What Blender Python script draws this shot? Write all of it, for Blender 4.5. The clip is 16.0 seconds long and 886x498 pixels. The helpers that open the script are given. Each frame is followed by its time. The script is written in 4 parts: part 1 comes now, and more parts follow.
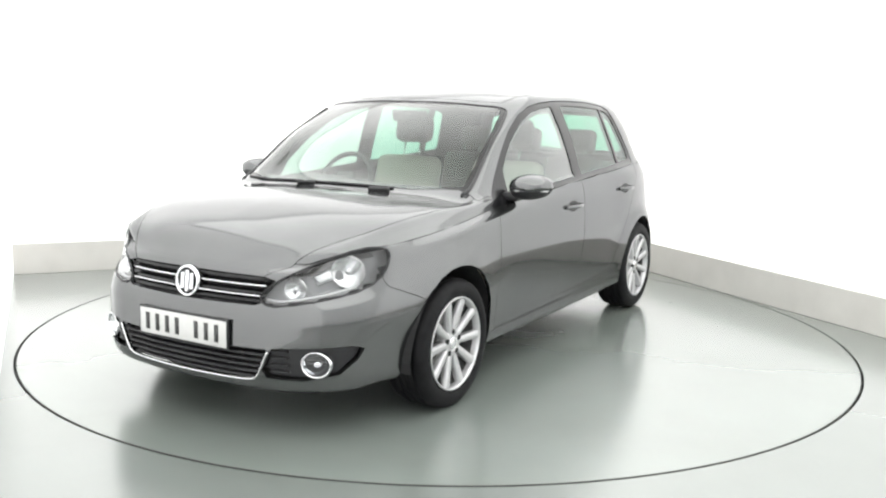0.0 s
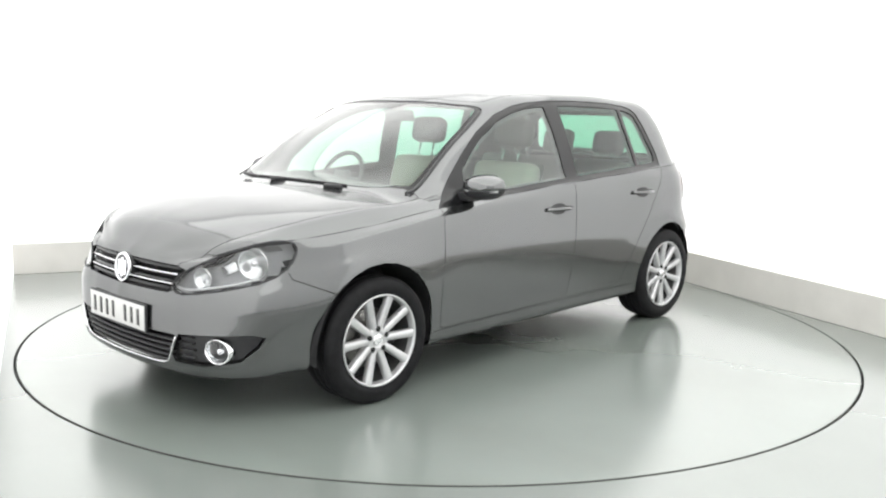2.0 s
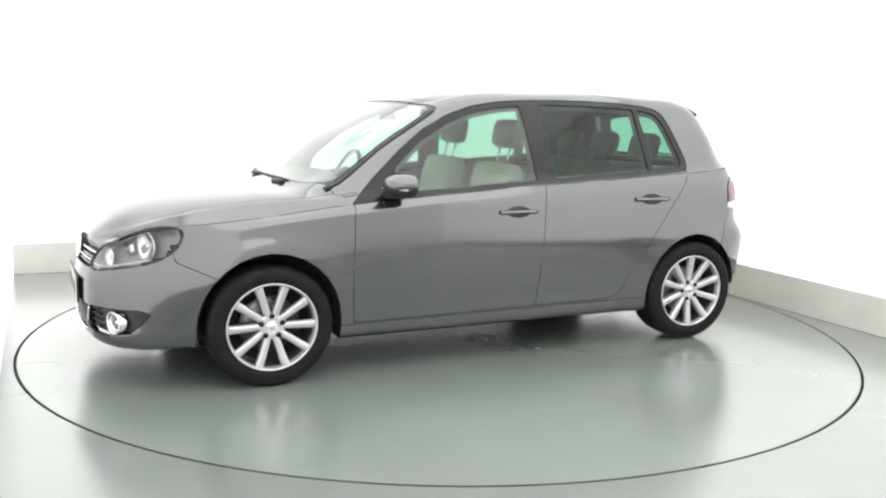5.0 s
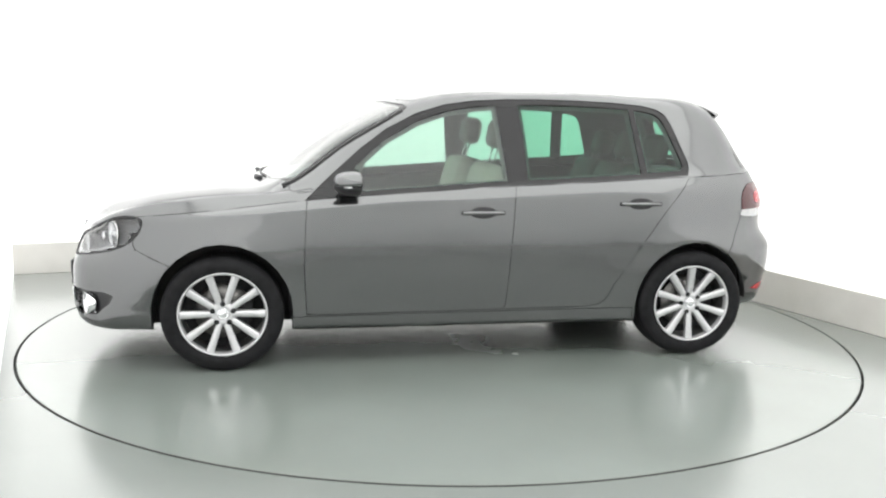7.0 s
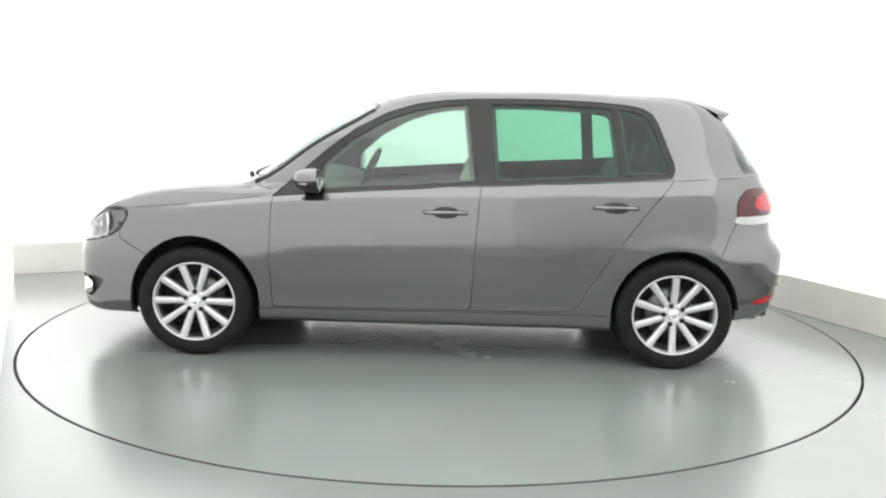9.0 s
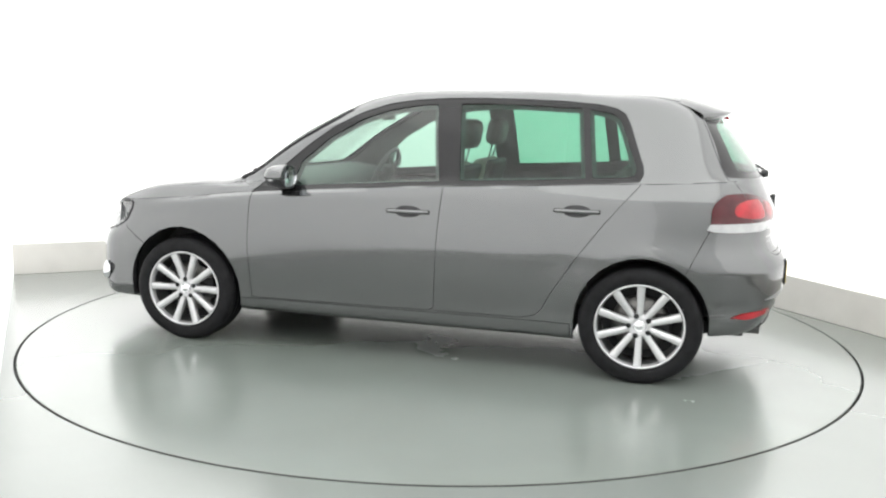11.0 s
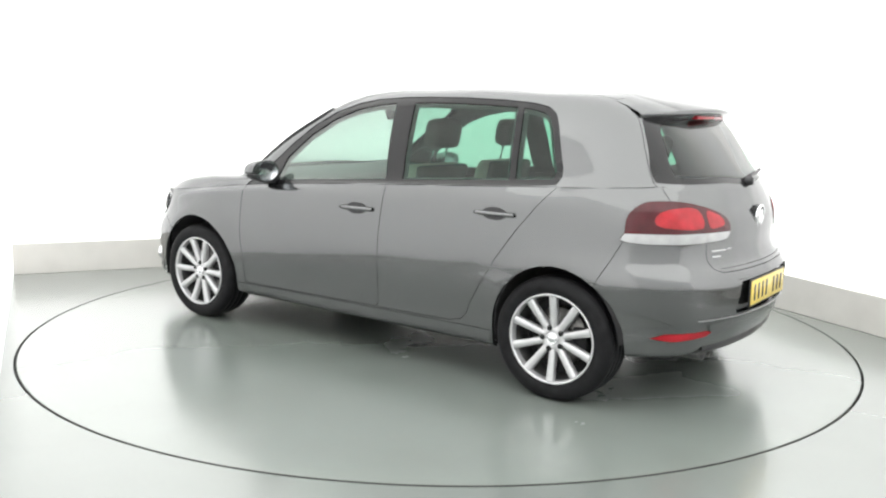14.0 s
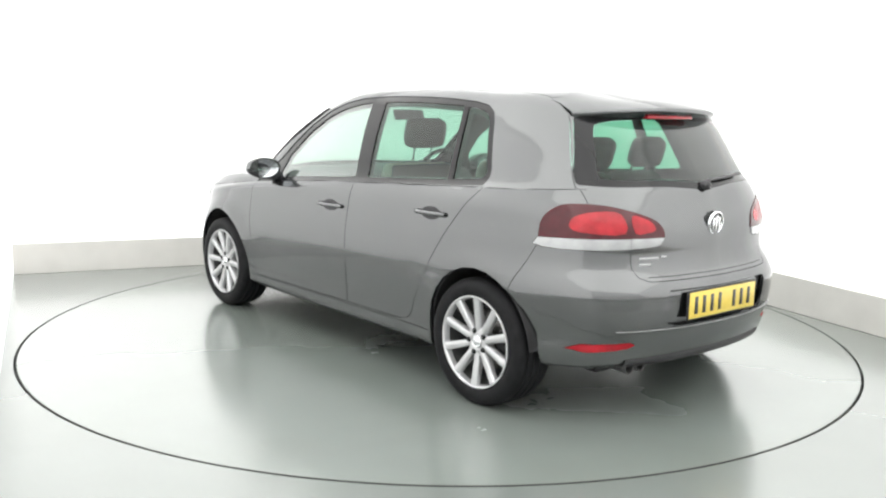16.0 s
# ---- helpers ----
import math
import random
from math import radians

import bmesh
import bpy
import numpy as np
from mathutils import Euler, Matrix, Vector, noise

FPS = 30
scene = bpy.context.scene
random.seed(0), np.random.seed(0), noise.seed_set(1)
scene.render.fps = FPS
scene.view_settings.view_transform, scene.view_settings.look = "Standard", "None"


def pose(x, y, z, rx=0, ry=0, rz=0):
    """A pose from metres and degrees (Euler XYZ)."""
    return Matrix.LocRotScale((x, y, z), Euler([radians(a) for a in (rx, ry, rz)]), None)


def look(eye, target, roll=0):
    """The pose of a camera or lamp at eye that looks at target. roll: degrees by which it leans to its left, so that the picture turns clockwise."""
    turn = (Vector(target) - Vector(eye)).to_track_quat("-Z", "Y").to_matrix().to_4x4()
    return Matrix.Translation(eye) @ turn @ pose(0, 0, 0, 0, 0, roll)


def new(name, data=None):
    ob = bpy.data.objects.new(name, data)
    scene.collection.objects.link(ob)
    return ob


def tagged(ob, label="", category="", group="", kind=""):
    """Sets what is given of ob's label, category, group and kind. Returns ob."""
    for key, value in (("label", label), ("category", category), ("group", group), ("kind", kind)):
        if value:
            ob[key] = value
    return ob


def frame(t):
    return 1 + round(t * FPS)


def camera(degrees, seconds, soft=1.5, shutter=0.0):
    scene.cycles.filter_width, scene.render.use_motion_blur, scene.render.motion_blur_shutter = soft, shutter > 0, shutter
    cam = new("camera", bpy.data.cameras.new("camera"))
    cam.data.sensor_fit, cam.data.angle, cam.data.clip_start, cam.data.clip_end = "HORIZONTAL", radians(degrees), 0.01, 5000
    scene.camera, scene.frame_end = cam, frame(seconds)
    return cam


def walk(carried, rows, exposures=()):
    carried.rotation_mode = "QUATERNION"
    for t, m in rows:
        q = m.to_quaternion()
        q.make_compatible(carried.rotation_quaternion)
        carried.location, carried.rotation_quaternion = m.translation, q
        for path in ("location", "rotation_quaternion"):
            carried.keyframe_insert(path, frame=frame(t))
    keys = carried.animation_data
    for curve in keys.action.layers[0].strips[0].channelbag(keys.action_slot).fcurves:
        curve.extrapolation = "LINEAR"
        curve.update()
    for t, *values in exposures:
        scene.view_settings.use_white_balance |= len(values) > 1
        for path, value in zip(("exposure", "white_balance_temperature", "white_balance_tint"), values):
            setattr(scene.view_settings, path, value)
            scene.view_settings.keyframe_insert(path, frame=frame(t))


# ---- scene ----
# ---- camera: stands still on a tripod in the booth ----
cam = camera(52.97, 16.0, soft=2.2)
EYE = (0.0, -5.510, 1.364)
AIM = (EYE[0] + 0.001498, EYE[1] + 0.987611, EYE[2] - 0.156915)
walk(cam, [(0.0, look(EYE, AIM, 1.25)), (16.0, look(EYE, AIM, 1.25))])

# heading of the car on the turntable, degrees, second by second
HEADING = [(0.0, 239.63), (0.5, 236.70), (1.0, 233.57), (1.5, 230.23), (2.0, 226.76), (2.5, 223.27), (3.0, 219.75),
           (3.5, 216.24), (4.0, 212.72), (4.8, 207.08), (5.7, 200.73), (6.5, 195.09), (7.0, 191.60), (7.5, 188.15),
           (8.0, 184.74), (8.5, 181.34), (9.0, 177.95), (9.8, 172.50), (10.7, 166.37), (11.5, 160.91), (12.0, 157.46),
           (12.5, 154.00), (13.0, 150.52), (13.5, 147.06), (14.0, 143.60), (14.5, 140.16), (15.0, 136.69),
           (15.5, 133.20), (16.0, 129.67)]

# ---- light: luminous ceiling of the booth, white walls ----
ROOM = 24.3          # turn of the booth about the upright, degrees
scene.view_settings.exposure = 0.0
world = bpy.data.worlds.new("studio_surround")
scene.world = world
world.use_nodes = True
world.node_tree.nodes["Background"].inputs[0].default_value = (0.9, 0.95, 1.0, 1)
world.node_tree.nodes["Background"].inputs[1].default_value = 0.02
CEILING_Z = 3.3


def ceiling_lamp(a, b, size_a, size_b, watts):
    d = bpy.data.lights.new("ceiling_softbox_light", "AREA")
    d.shape, d.size, d.size_y, d.energy, d.color = "RECTANGLE", size_a, size_b, watts, (1.0, 1.0, 0.985)
    ob = new("ceiling_softbox_light", d)
    c, s = math.cos(radians(ROOM)), math.sin(radians(ROOM))
    ob.matrix_world = pose(a * c - b * s, a * s + b * c, CEILING_Z - 0.10, 0, 0, ROOM)
    return ob


# (across, along, width, length, watts): one luminous ceiling over the whole booth
LAMPS = [(0.0, -2.00, 4.8, 8.8, 195)]
for lamp in LAMPS:
    ceiling_lamp(*lamp)


# ---- materials ----
def mat(name, base, rough=0.5, metal=0.0, coat=0.0, spec=0.5, noise_scale=0.0, noise_amt=0.0, rough_amt=0.0, bump=0.0, bump_scale=200.0, stain=0.0, stain_scale=2.0):
    m = bpy.data.materials.new(name)
    m.use_nodes = True
    nt = m.node_tree
    b = nt.nodes["Principled BSDF"]
    b.inputs["Base Color"].default_value = (*base, 1)
    b.inputs["Roughness"].default_value = rough
    b.inputs["Metallic"].default_value = metal
    b.inputs["Coat Weight"].default_value = coat
    b.inputs["Coat Roughness"].default_value = 0.03
    b.inputs["Specular IOR Level"].default_value = spec
    co = nt.nodes.new("ShaderNodeTexCoord")
    if noise_scale:
        n = nt.nodes.new("ShaderNodeTexNoise")
        n.inputs["Scale"].default_value = noise_scale
        n.inputs["Detail"].default_value = 6
        nt.links.new(co.outputs["Object"], n.inputs["Vector"])
        if noise_amt:
            r = nt.nodes.new("ShaderNodeValToRGB")
            r.color_ramp.elements[0].position, r.color_ramp.elements[1].position = 0.3, 0.7
            r.color_ramp.elements[0].color = (*[c * (1 - noise_amt) for c in base], 1)
            r.color_ramp.elements[1].color = (*[min(1, c * (1 + noise_amt)) for c in base], 1)
            nt.links.new(n.outputs["Fac"], r.inputs["Fac"])
            tone = r.outputs["Color"]
            if stain:
                n3 = nt.nodes.new("ShaderNodeTexNoise")
                n3.inputs["Scale"].default_value, n3.inputs["Detail"].default_value, n3.inputs["Distortion"].default_value = stain_scale, 4, 0.3
                nt.links.new(co.outputs["Object"], n3.inputs["Vector"])
                r3 = nt.nodes.new("ShaderNodeValToRGB")
                r3.color_ramp.elements[0].position, r3.color_ramp.elements[1].position = 0.42, 0.85
                r3.color_ramp.elements[0].color, r3.color_ramp.elements[1].color = (1, 1, 1, 1), (1 - stain, 1 - stain * 1.1, 1 - stain * 1.2, 1)
                nt.links.new(n3.outputs["Fac"], r3.inputs["Fac"])
                mx = nt.nodes.new("ShaderNodeMix")
                mx.data_type, mx.blend_type = "RGBA", "MULTIPLY"
                mx.inputs[0].default_value = 1.0
                nt.links.new(tone, mx.inputs[6])
                nt.links.new(r3.outputs["Color"], mx.inputs[7])
                tone = mx.outputs[2]
            nt.links.new(tone, b.inputs["Base Color"])
        if rough_amt:
            q = nt.nodes.new("ShaderNodeMapRange")
            q.inputs["To Min"].default_value, q.inputs["To Max"].default_value = max(0, rough - rough_amt), rough + rough_amt
            nt.links.new(n.outputs["Fac"], q.inputs["Value"])
            nt.links.new(q.outputs["Result"], b.inputs["Roughness"])
    if bump:
        n2 = nt.nodes.new("ShaderNodeTexNoise")
        n2.inputs["Scale"].default_value = bump_scale
        n2.inputs["Detail"].default_value = 4
        nt.links.new(co.outputs["Object"], n2.inputs["Vector"])
        bp = nt.nodes.new("ShaderNodeBump")
        bp.inputs["Strength"].default_value = bump
        bp.inputs["Distance"].default_value = 0.002
        nt.links.new(n2.outputs["Fac"], bp.inputs["Height"])
        nt.links.new(bp.outputs["Normal"], b.inputs["Normal"])
    return m


def glass(name, tint, gloss=1.0, power=3.0):
    """A thin tinted pane: clear film with a mirror coat by Fresnel."""
    m = bpy.data.materials.new(name)
    m.use_nodes = True
    nt = m.node_tree
    nt.nodes.remove(nt.nodes["Principled BSDF"])
    out = nt.nodes["Material Output"]
    tr = nt.nodes.new("ShaderNodeBsdfTransparent")
    tr.inputs["Color"].default_value = (*tint, 1)
    gl = nt.nodes.new("ShaderNodeBsdfGlossy")
    gl.inputs["Roughness"].default_value = 0.01
    fr = nt.nodes.new("ShaderNodeLayerWeight")
    fr.inputs["Blend"].default_value = 0.5
    pw = nt.nodes.new("ShaderNodeMath")
    pw.operation = "POWER"
    pw.inputs[1].default_value = power
    mu = nt.nodes.new("ShaderNodeMath")
    mu.operation, mu.use_clamp = "MULTIPLY_ADD", True
    mu.inputs[1].default_value = 0.85 * gloss
    mu.inputs[2].default_value = 0.045 * gloss
    nt.links.new(fr.outputs["Facing"], pw.inputs[0])
    mx = nt.nodes.new("ShaderNodeMixShader")
    nt.links.new(pw.outputs["Value"], mu.inputs[0])
    nt.links.new(mu.outputs["Value"], mx.inputs["Fac"])
    nt.links.new(tr.outputs["BSDF"], mx.inputs[1])
    nt.links.new(gl.outputs["BSDF"], mx.inputs[2])
    nt.links.new(mx.outputs["Shader"], out.inputs["Surface"])
    return m


def glow(name, colour, strength):
    m = bpy.data.materials.new(name)
    m.use_nodes = True
    b = m.node_tree.nodes["Principled BSDF"]
    b.inputs["Base Color"].default_value = (*colour, 1)
    b.inputs["Emission Color"].default_value = (*colour, 1)
    b.inputs["Emission Strength"].default_value = strength
    return m


PAINT = mat("grey_metallic_paint", (0.126, 0.129, 0.131), 0.17, 0.92, 1.0, 0.2, noise_scale=900, noise_amt=0.10, bump=0.02, bump_scale=14)
PAINT.node_tree.nodes["Principled BSDF"].inputs["Coat IOR"].default_value = 1.55
PAINT.node_tree.nodes["Principled BSDF"].inputs["Specular Tint"].default_value = (0.30, 0.30, 0.31, 1)
BLACK = mat("black_plastic_trim", (0.018, 0.018, 0.020), 0.45, noise_scale=60, noise_amt=0.2, bump=0.15, bump_scale=700)
GLOSSBLACK = mat("gloss_black_trim", (0.010, 0.010, 0.011), 0.14, coat=0.0, spec=0.35, noise_scale=20, rough_amt=0.05)
RUBBER = mat("tyre_rubber", (0.010, 0.010, 0.011), 0.62, spec=0.15, noise_scale=25, noise_amt=0.35, rough_amt=0.1, bump=0.2, bump_scale=300)
ALLOY = mat("silver_alloy", (0.54, 0.54, 0.55), 0.34, 0.6, 0.3, noise_scale=40, noise_amt=0.05, rough_amt=0.06)
CHROME = mat("chrome", (0.80, 0.80, 0.82), 0.07, 1.0, noise_scale=30, rough_amt=0.03)
STEEL = mat("brake_steel", (0.16, 0.155, 0.15), 0.35, 0.9, noise_scale=80, noise_amt=0.2)
# alloy darkened in its colour, so the gaps between spokes look shaded
BARREL = mat("darkened_barrel_alloy", (0.10, 0.10, 0.10), 0.5, 0.5, noise_scale=30, noise_amt=0.2)
DARK = mat("dark_underbody", (0.012, 0.012, 0.013), 0.8, noise_scale=12, noise_amt=0.4)
LEATHER = mat("beige_leather", (0.50, 0.46, 0.39), 0.5, noise_scale=30, noise_amt=0.08, bump=0.2, bump_scale=350)
# grey-brown hide, its colour darkened further to imitate the dim cabin
TAUPE = mat("darkened_taupe_leather", (0.070, 0.066, 0.060), 0.5, noise_scale=30, noise_amt=0.1, bump=0.2, bump_scale=350)
CABIN = mat("grey_cabin_plastic", (0.070, 0.070, 0.072), 0.55, noise_scale=40, noise_amt=0.12, bump=0.2, bump_scale=500)
LINING = mat("grey_headlining", (0.22, 0.22, 0.21), 0.9, noise_scale=60, noise_amt=0.06)
GREEN_GLASS = glass("green_tinted_glass", (0.53, 0.68, 0.605), 1.5)
SCREEN_GLASS = glass("windscreen_glass", (0.60, 0.72, 0.66), 1.25, 3.4)
REAR_GLASS = glass("privacy_green_glass", (0.30, 0.53, 0.425), 0.8)
LENS = glass("clear_lamp_lens", (0.93, 0.94, 0.95), 1.2)
RED = mat("red_lamp_lens", (0.34, 0.010, 0.018), 0.12, coat=0.3, spec=0.3, noise_scale=18, noise_amt=0.25)
DARKRED = mat("dark_red_lamp_lens", (0.060, 0.004, 0.008), 0.10, coat=0.3, spec=0.3, noise_scale=18, noise_amt=0.2)
WHITELENS = mat("white_lamp_lens", (0.38, 0.385, 0.39), 0.10, coat=1.0, noise_scale=25, noise_amt=0.10)
PLATE_W = mat("white_plate", (0.60, 0.60, 0.59), 0.35, coat=0.3, noise_scale=30, noise_amt=0.03)
PLATE_Y = mat("yellow_plate", (0.74, 0.56, 0.10), 0.35, coat=0.3, noise_scale=30, noise_amt=0.04)
INK = mat("plate_ink", (0.045, 0.045, 0.045), 0.4, noise_scale=30, noise_amt=0.1)
MIRROR = mat("mirror_glass", (0.45, 0.47, 0.49), 0.02, 1.0, noise_scale=10, rough_amt=0.01)
FLOOR = mat("grey_green_resin_floor", (0.168, 0.187, 0.175), 0.26, 0, 0.8, 0.6, stain=0.12, stain_scale=0.9, noise_scale=0.8, noise_amt=0.03, rough_amt=0.05, bump=0.015, bump_scale=3)
TABLE = mat("turntable_resin", (0.196, 0.221, 0.204), 0.26, 0, 0.8, 0.6, stain=0.12, stain_scale=1.1, noise_scale=0.9, noise_amt=0.03, rough_amt=0.05, bump=0.015, bump_scale=3)
for m in (FLOOR, TABLE):
    m.node_tree.nodes["Principled BSDF"].inputs["Coat Roughness"].default_value = 0.17
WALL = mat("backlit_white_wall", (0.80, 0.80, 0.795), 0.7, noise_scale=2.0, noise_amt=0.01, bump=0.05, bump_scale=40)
# walls taken for backlit panels, far brighter than the skirting: even emission added
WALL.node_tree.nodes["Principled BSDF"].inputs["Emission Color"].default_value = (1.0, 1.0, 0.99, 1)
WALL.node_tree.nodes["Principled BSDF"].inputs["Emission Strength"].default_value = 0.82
CEILING = mat("white_ceiling", (0.82, 0.82, 0.815), 0.8, noise_scale=2.0, noise_amt=0.01, bump=0.05, bump_scale=40)
UNSEEN_WALL = mat("off_white_wall", (0.86, 0.86, 0.86), 0.8, noise_scale=2.0, noise_amt=0.05, bump=0.05, bump_scale=40)
SKIRT = mat("cream_skirting_board", (0.62, 0.605, 0.575), 0.5, noise_scale=5.0, noise_amt=0.04, bump=0.05, bump_scale=60)
# edge trim coloured dark, so the lit gap still reads as shaded
EDGE = mat("turntable_edge_dark", (0.03, 0.033, 0.031), 0.6, 0.0, noise_scale=6, noise_amt=0.1)
EXHAUST = mat("dark_exhaust_steel", (0.10, 0.10, 0.10), 0.35, 0.8, noise_scale=60, noise_amt=0.3)
GAP = mat("dark_gap", (0.012, 0.014, 0.013), 0.7, noise_scale=20, noise_amt=0.3)
PANEL = glow("luminous_ceiling_panel", (1.0, 1.0, 0.99), 0.3)


# ---- mesh helpers ----
def ob_from(name, bm, material, parent=None, label="", smooth=True):
    me = bpy.data.meshes.new(name)
    bm.normal_update()
    for f in bm.faces:
        f.smooth = smooth
    bm.to_mesh(me)
    bm.free()
    me.materials.append(material)
    ob = new(name, me)
    if parent is not None:
        ob.parent = parent
    if label:
        ob["label"] = label
    return ob


def part(name, bm, material, parent, label="", smooth=True):
    return ob_from(name, bm, material, parent, label, smooth)


def box(bm, x0, x1, y0, y1, z0, z1, bevel=0.0, m=None):
    r = bmesh.ops.create_cube(bm, size=1.0)
    vs = r["verts"]
    for v in vs:
        v.co = Vector(((x0 + x1) / 2 + v.co.x * (x1 - x0), (y0 + y1) / 2 + v.co.y * (y1 - y0), (z0 + z1) / 2 + v.co.z * (z1 - z0)))
    fs = {f for v in vs for f in v.link_faces}
    if bevel:
        es = {e for f in fs for e in f.edges}
        q = bmesh.ops.bevel(bm, geom=list(es), offset=bevel, segments=2, profile=0.5, affect="EDGES")
        vs = list({v for f in q["faces"] for v in f.verts} | {v for v in vs if v.is_valid})
    if m is not None:
        for v in vs:
            v.co = m @ v.co
    return vs


def lathe(bm, prof, n=48, axis_y=True, close=False):
    """Turn (radius, along) points about the y axis."""
    rings = []
    for r, a in prof:
        rings.append([bm.verts.new((r * math.cos(2 * math.pi * i / n), a, r * math.sin(2 * math.pi * i / n))) for i in range(n)])
    pairs = list(zip(rings, rings[1:]))
    if close:
        pairs.append((rings[-1], rings[0]))
    for p, q in pairs:
        for i in range(n):
            j = (i + 1) % n
            bm.faces.new((p[i], p[j], q[j], q[i]))
    return rings


def tube(bm, pts, radius, n=8, flat=1.0):
    """A round bar along a line of points."""
    pts = [Vector(p) for p in pts]
    rings = []
    for i, p in enumerate(pts):
        d = (pts[min(i + 1, len(pts) - 1)] - pts[max(i - 1, 0)]).normalized()
        up = Vector((0, 0, 1)) if abs(d.z) < 0.9 else Vector((1, 0, 0))
        a = d.cross(up).normalized()
        b = a.cross(d).normalized()
        rings.append([bm.verts.new(p + radius * (math.cos(2 * math.pi * k / n) * a + flat * math.sin(2 * math.pi * k / n) * b)) for k in range(n)])
    for p, q in zip(rings, rings[1:]):
        for k in range(n):
            bm.faces.new((p[k], p[(k + 1) % n], q[(k + 1) % n], q[k]))
    bm.faces.new(rings[0][::-1])
    bm.faces.new(rings[-1])


def smooth_line(pts, n=6):
    """Catmull-Rom through the points."""
    P = [np.array(p, float) for p in pts]
    P = [2 * P[0] - P[1]] + P + [2 * P[-1] - P[-2]]
    out = []
    for i in range(1, len(P) - 2):
        for k in range(n):
            t = k / n
            a, b, c, d = P[i - 1:i + 3]
            out.append(0.5 * (2 * b + (c - a) * t + (2 * a - 5 * b + 4 * c - d) * t * t + (3 * b - a - 3 * c + d) * t ** 3))
    out.append(P[-2])
    return [Vector(p) for p in out]


# ---- the booth ----
def room_mesh(name, x0, x1, y0, y1, z0, z1, material, label, category, bevel=0.0):
    bm = bmesh.new()
    box(bm, x0, x1, y0, y1, z0, z1, bevel)
    ob = ob_from(name, bm, material, smooth=False)
    ob.matrix_world = pose(0, 0, 0, 0, 0, ROOM)
    return tagged(ob, label, category, kind="structure")


RX, LX, BY, FY = 2.51, -2.505, 2.60, -6.6


def build_booth():
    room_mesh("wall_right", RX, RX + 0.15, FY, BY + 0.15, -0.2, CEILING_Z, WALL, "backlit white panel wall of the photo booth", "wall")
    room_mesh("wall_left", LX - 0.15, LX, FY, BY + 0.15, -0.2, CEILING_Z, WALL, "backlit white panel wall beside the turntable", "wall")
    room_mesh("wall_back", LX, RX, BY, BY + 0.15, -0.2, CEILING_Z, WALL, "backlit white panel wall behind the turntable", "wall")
    # unseen wall added behind the camera; its tone steers the car's reflections
    room_mesh("wall_front", LX - 0.15, RX + 0.15, FY - 0.15, FY, -0.2, CEILING_Z, UNSEEN_WALL, "plain off-white wall closing the photo booth", "wall")
    room_mesh("ceiling", LX - 0.15, RX + 0.15, FY - 0.15, BY + 0.15, CEILING_Z, CEILING_Z + 0.1, CEILING, "plain white booth ceiling", "ceiling")
    room_mesh("baseboard_right", RX - 0.018, RX, FY, BY - 0.018, 0.0, 0.25, SKIRT, "tall cream skirting board along white wall", "skirting board", 0.004)
    room_mesh("baseboard_back", LX, RX - 0.018, BY - 0.018, BY, 0.0, 0.243, SKIRT, "tall cream skirting board behind turntable", "skirting board", 0.004)
    # floor with a round opening for the turntable
    bm = bmesh.new()
    n, r = 240, 2.448
    ring = [bm.verts.new((r * math.cos(2 * math.pi * i / n), r * math.sin(2 * math.pi * i / n), 0)) for i in range(n)]
    low = [bm.verts.new((v.co.x, v.co.y, -0.06)) for v in ring]
    outer = []
    for i in range(n):
        a = 2 * math.pi * i / n
        c, s = math.cos(a), math.sin(a)
        k = min(((RX + 0.1) if c > 0 else -(LX - 0.1)) / abs(c) if abs(c) > 1e-6 else 1e9, ((BY + 0.1) if s > 0 else -(FY - 0.1)) / abs(s) if abs(s) > 1e-6 else 1e9)
        outer.append(bm.verts.new((k * c, k * s, 0)))
    for i in range(n):
        j = (i + 1) % n
        bm.faces.new((ring[i], outer[i], outer[j], ring[j]))
        bm.faces.new((low[i], ring[i], ring[j], low[j]))
    # corner pieces
    for sx, sy in ((1, 1), (-1, 1), (1, -1), (-1, -1)):
        corner = bm.verts.new(((RX + 0.1) if sx > 0 else LX - 0.1, (BY + 0.1) if sy > 0 else FY - 0.1, 0))
        on_x = [i for i in range(n) if abs(outer[i].co.x - corner.co.x) < 1e-4 and outer[i].co.x * sx > 0 and outer[i].co.y * sy > 0]
        on_y = [i for i in range(n) if abs(outer[i].co.x - corner.co.x) >= 1e-4 and outer[i].co.x * sx > 0 and outer[i].co.y * sy > 0]
        if on_x and on_y:
            a = max(on_x, key=lambda i: outer[i].co.y * sy)
            b = max(on_y, key=lambda i: outer[i].co.x * sx)
            bm.faces.new((outer[a], corner, outer[b]))
    bmesh.ops.recalc_face_normals(bm, faces=bm.faces)
    fl = ob_from("floor", bm, FLOOR, smooth=False)
    fl.matrix_world = pose(0, 0, 0, 0, 0, ROOM)
    tagged(fl, "glossy grey-green resin floor of the booth", "floor", kind="structure")
    # pit under the gap
    bm = bmesh.new()
    lathe(bm, [(2.36, 0), (2.49, 0)], 96)
    bmesh.ops.rotate(bm, verts=bm.verts, matrix=Matrix.Rotation(radians(90), 3, "X"))
    pit = ob_from("floor_slot", bm, GAP, smooth=False)
    pit.matrix_world = pose(0, 0, -0.055)
    tagged(pit, "dark slot round the turntable's rim", "floor slot", kind="structure")
    # luminous panels of the ceiling
    for a, b, w, l, _ in LAMPS:
        d = bmesh.new()
        box(d, a - w / 2, a + w / 2, b - l / 2, b + l / 2, CEILING_Z - 0.07, CEILING_Z - 0.02, 0.01)
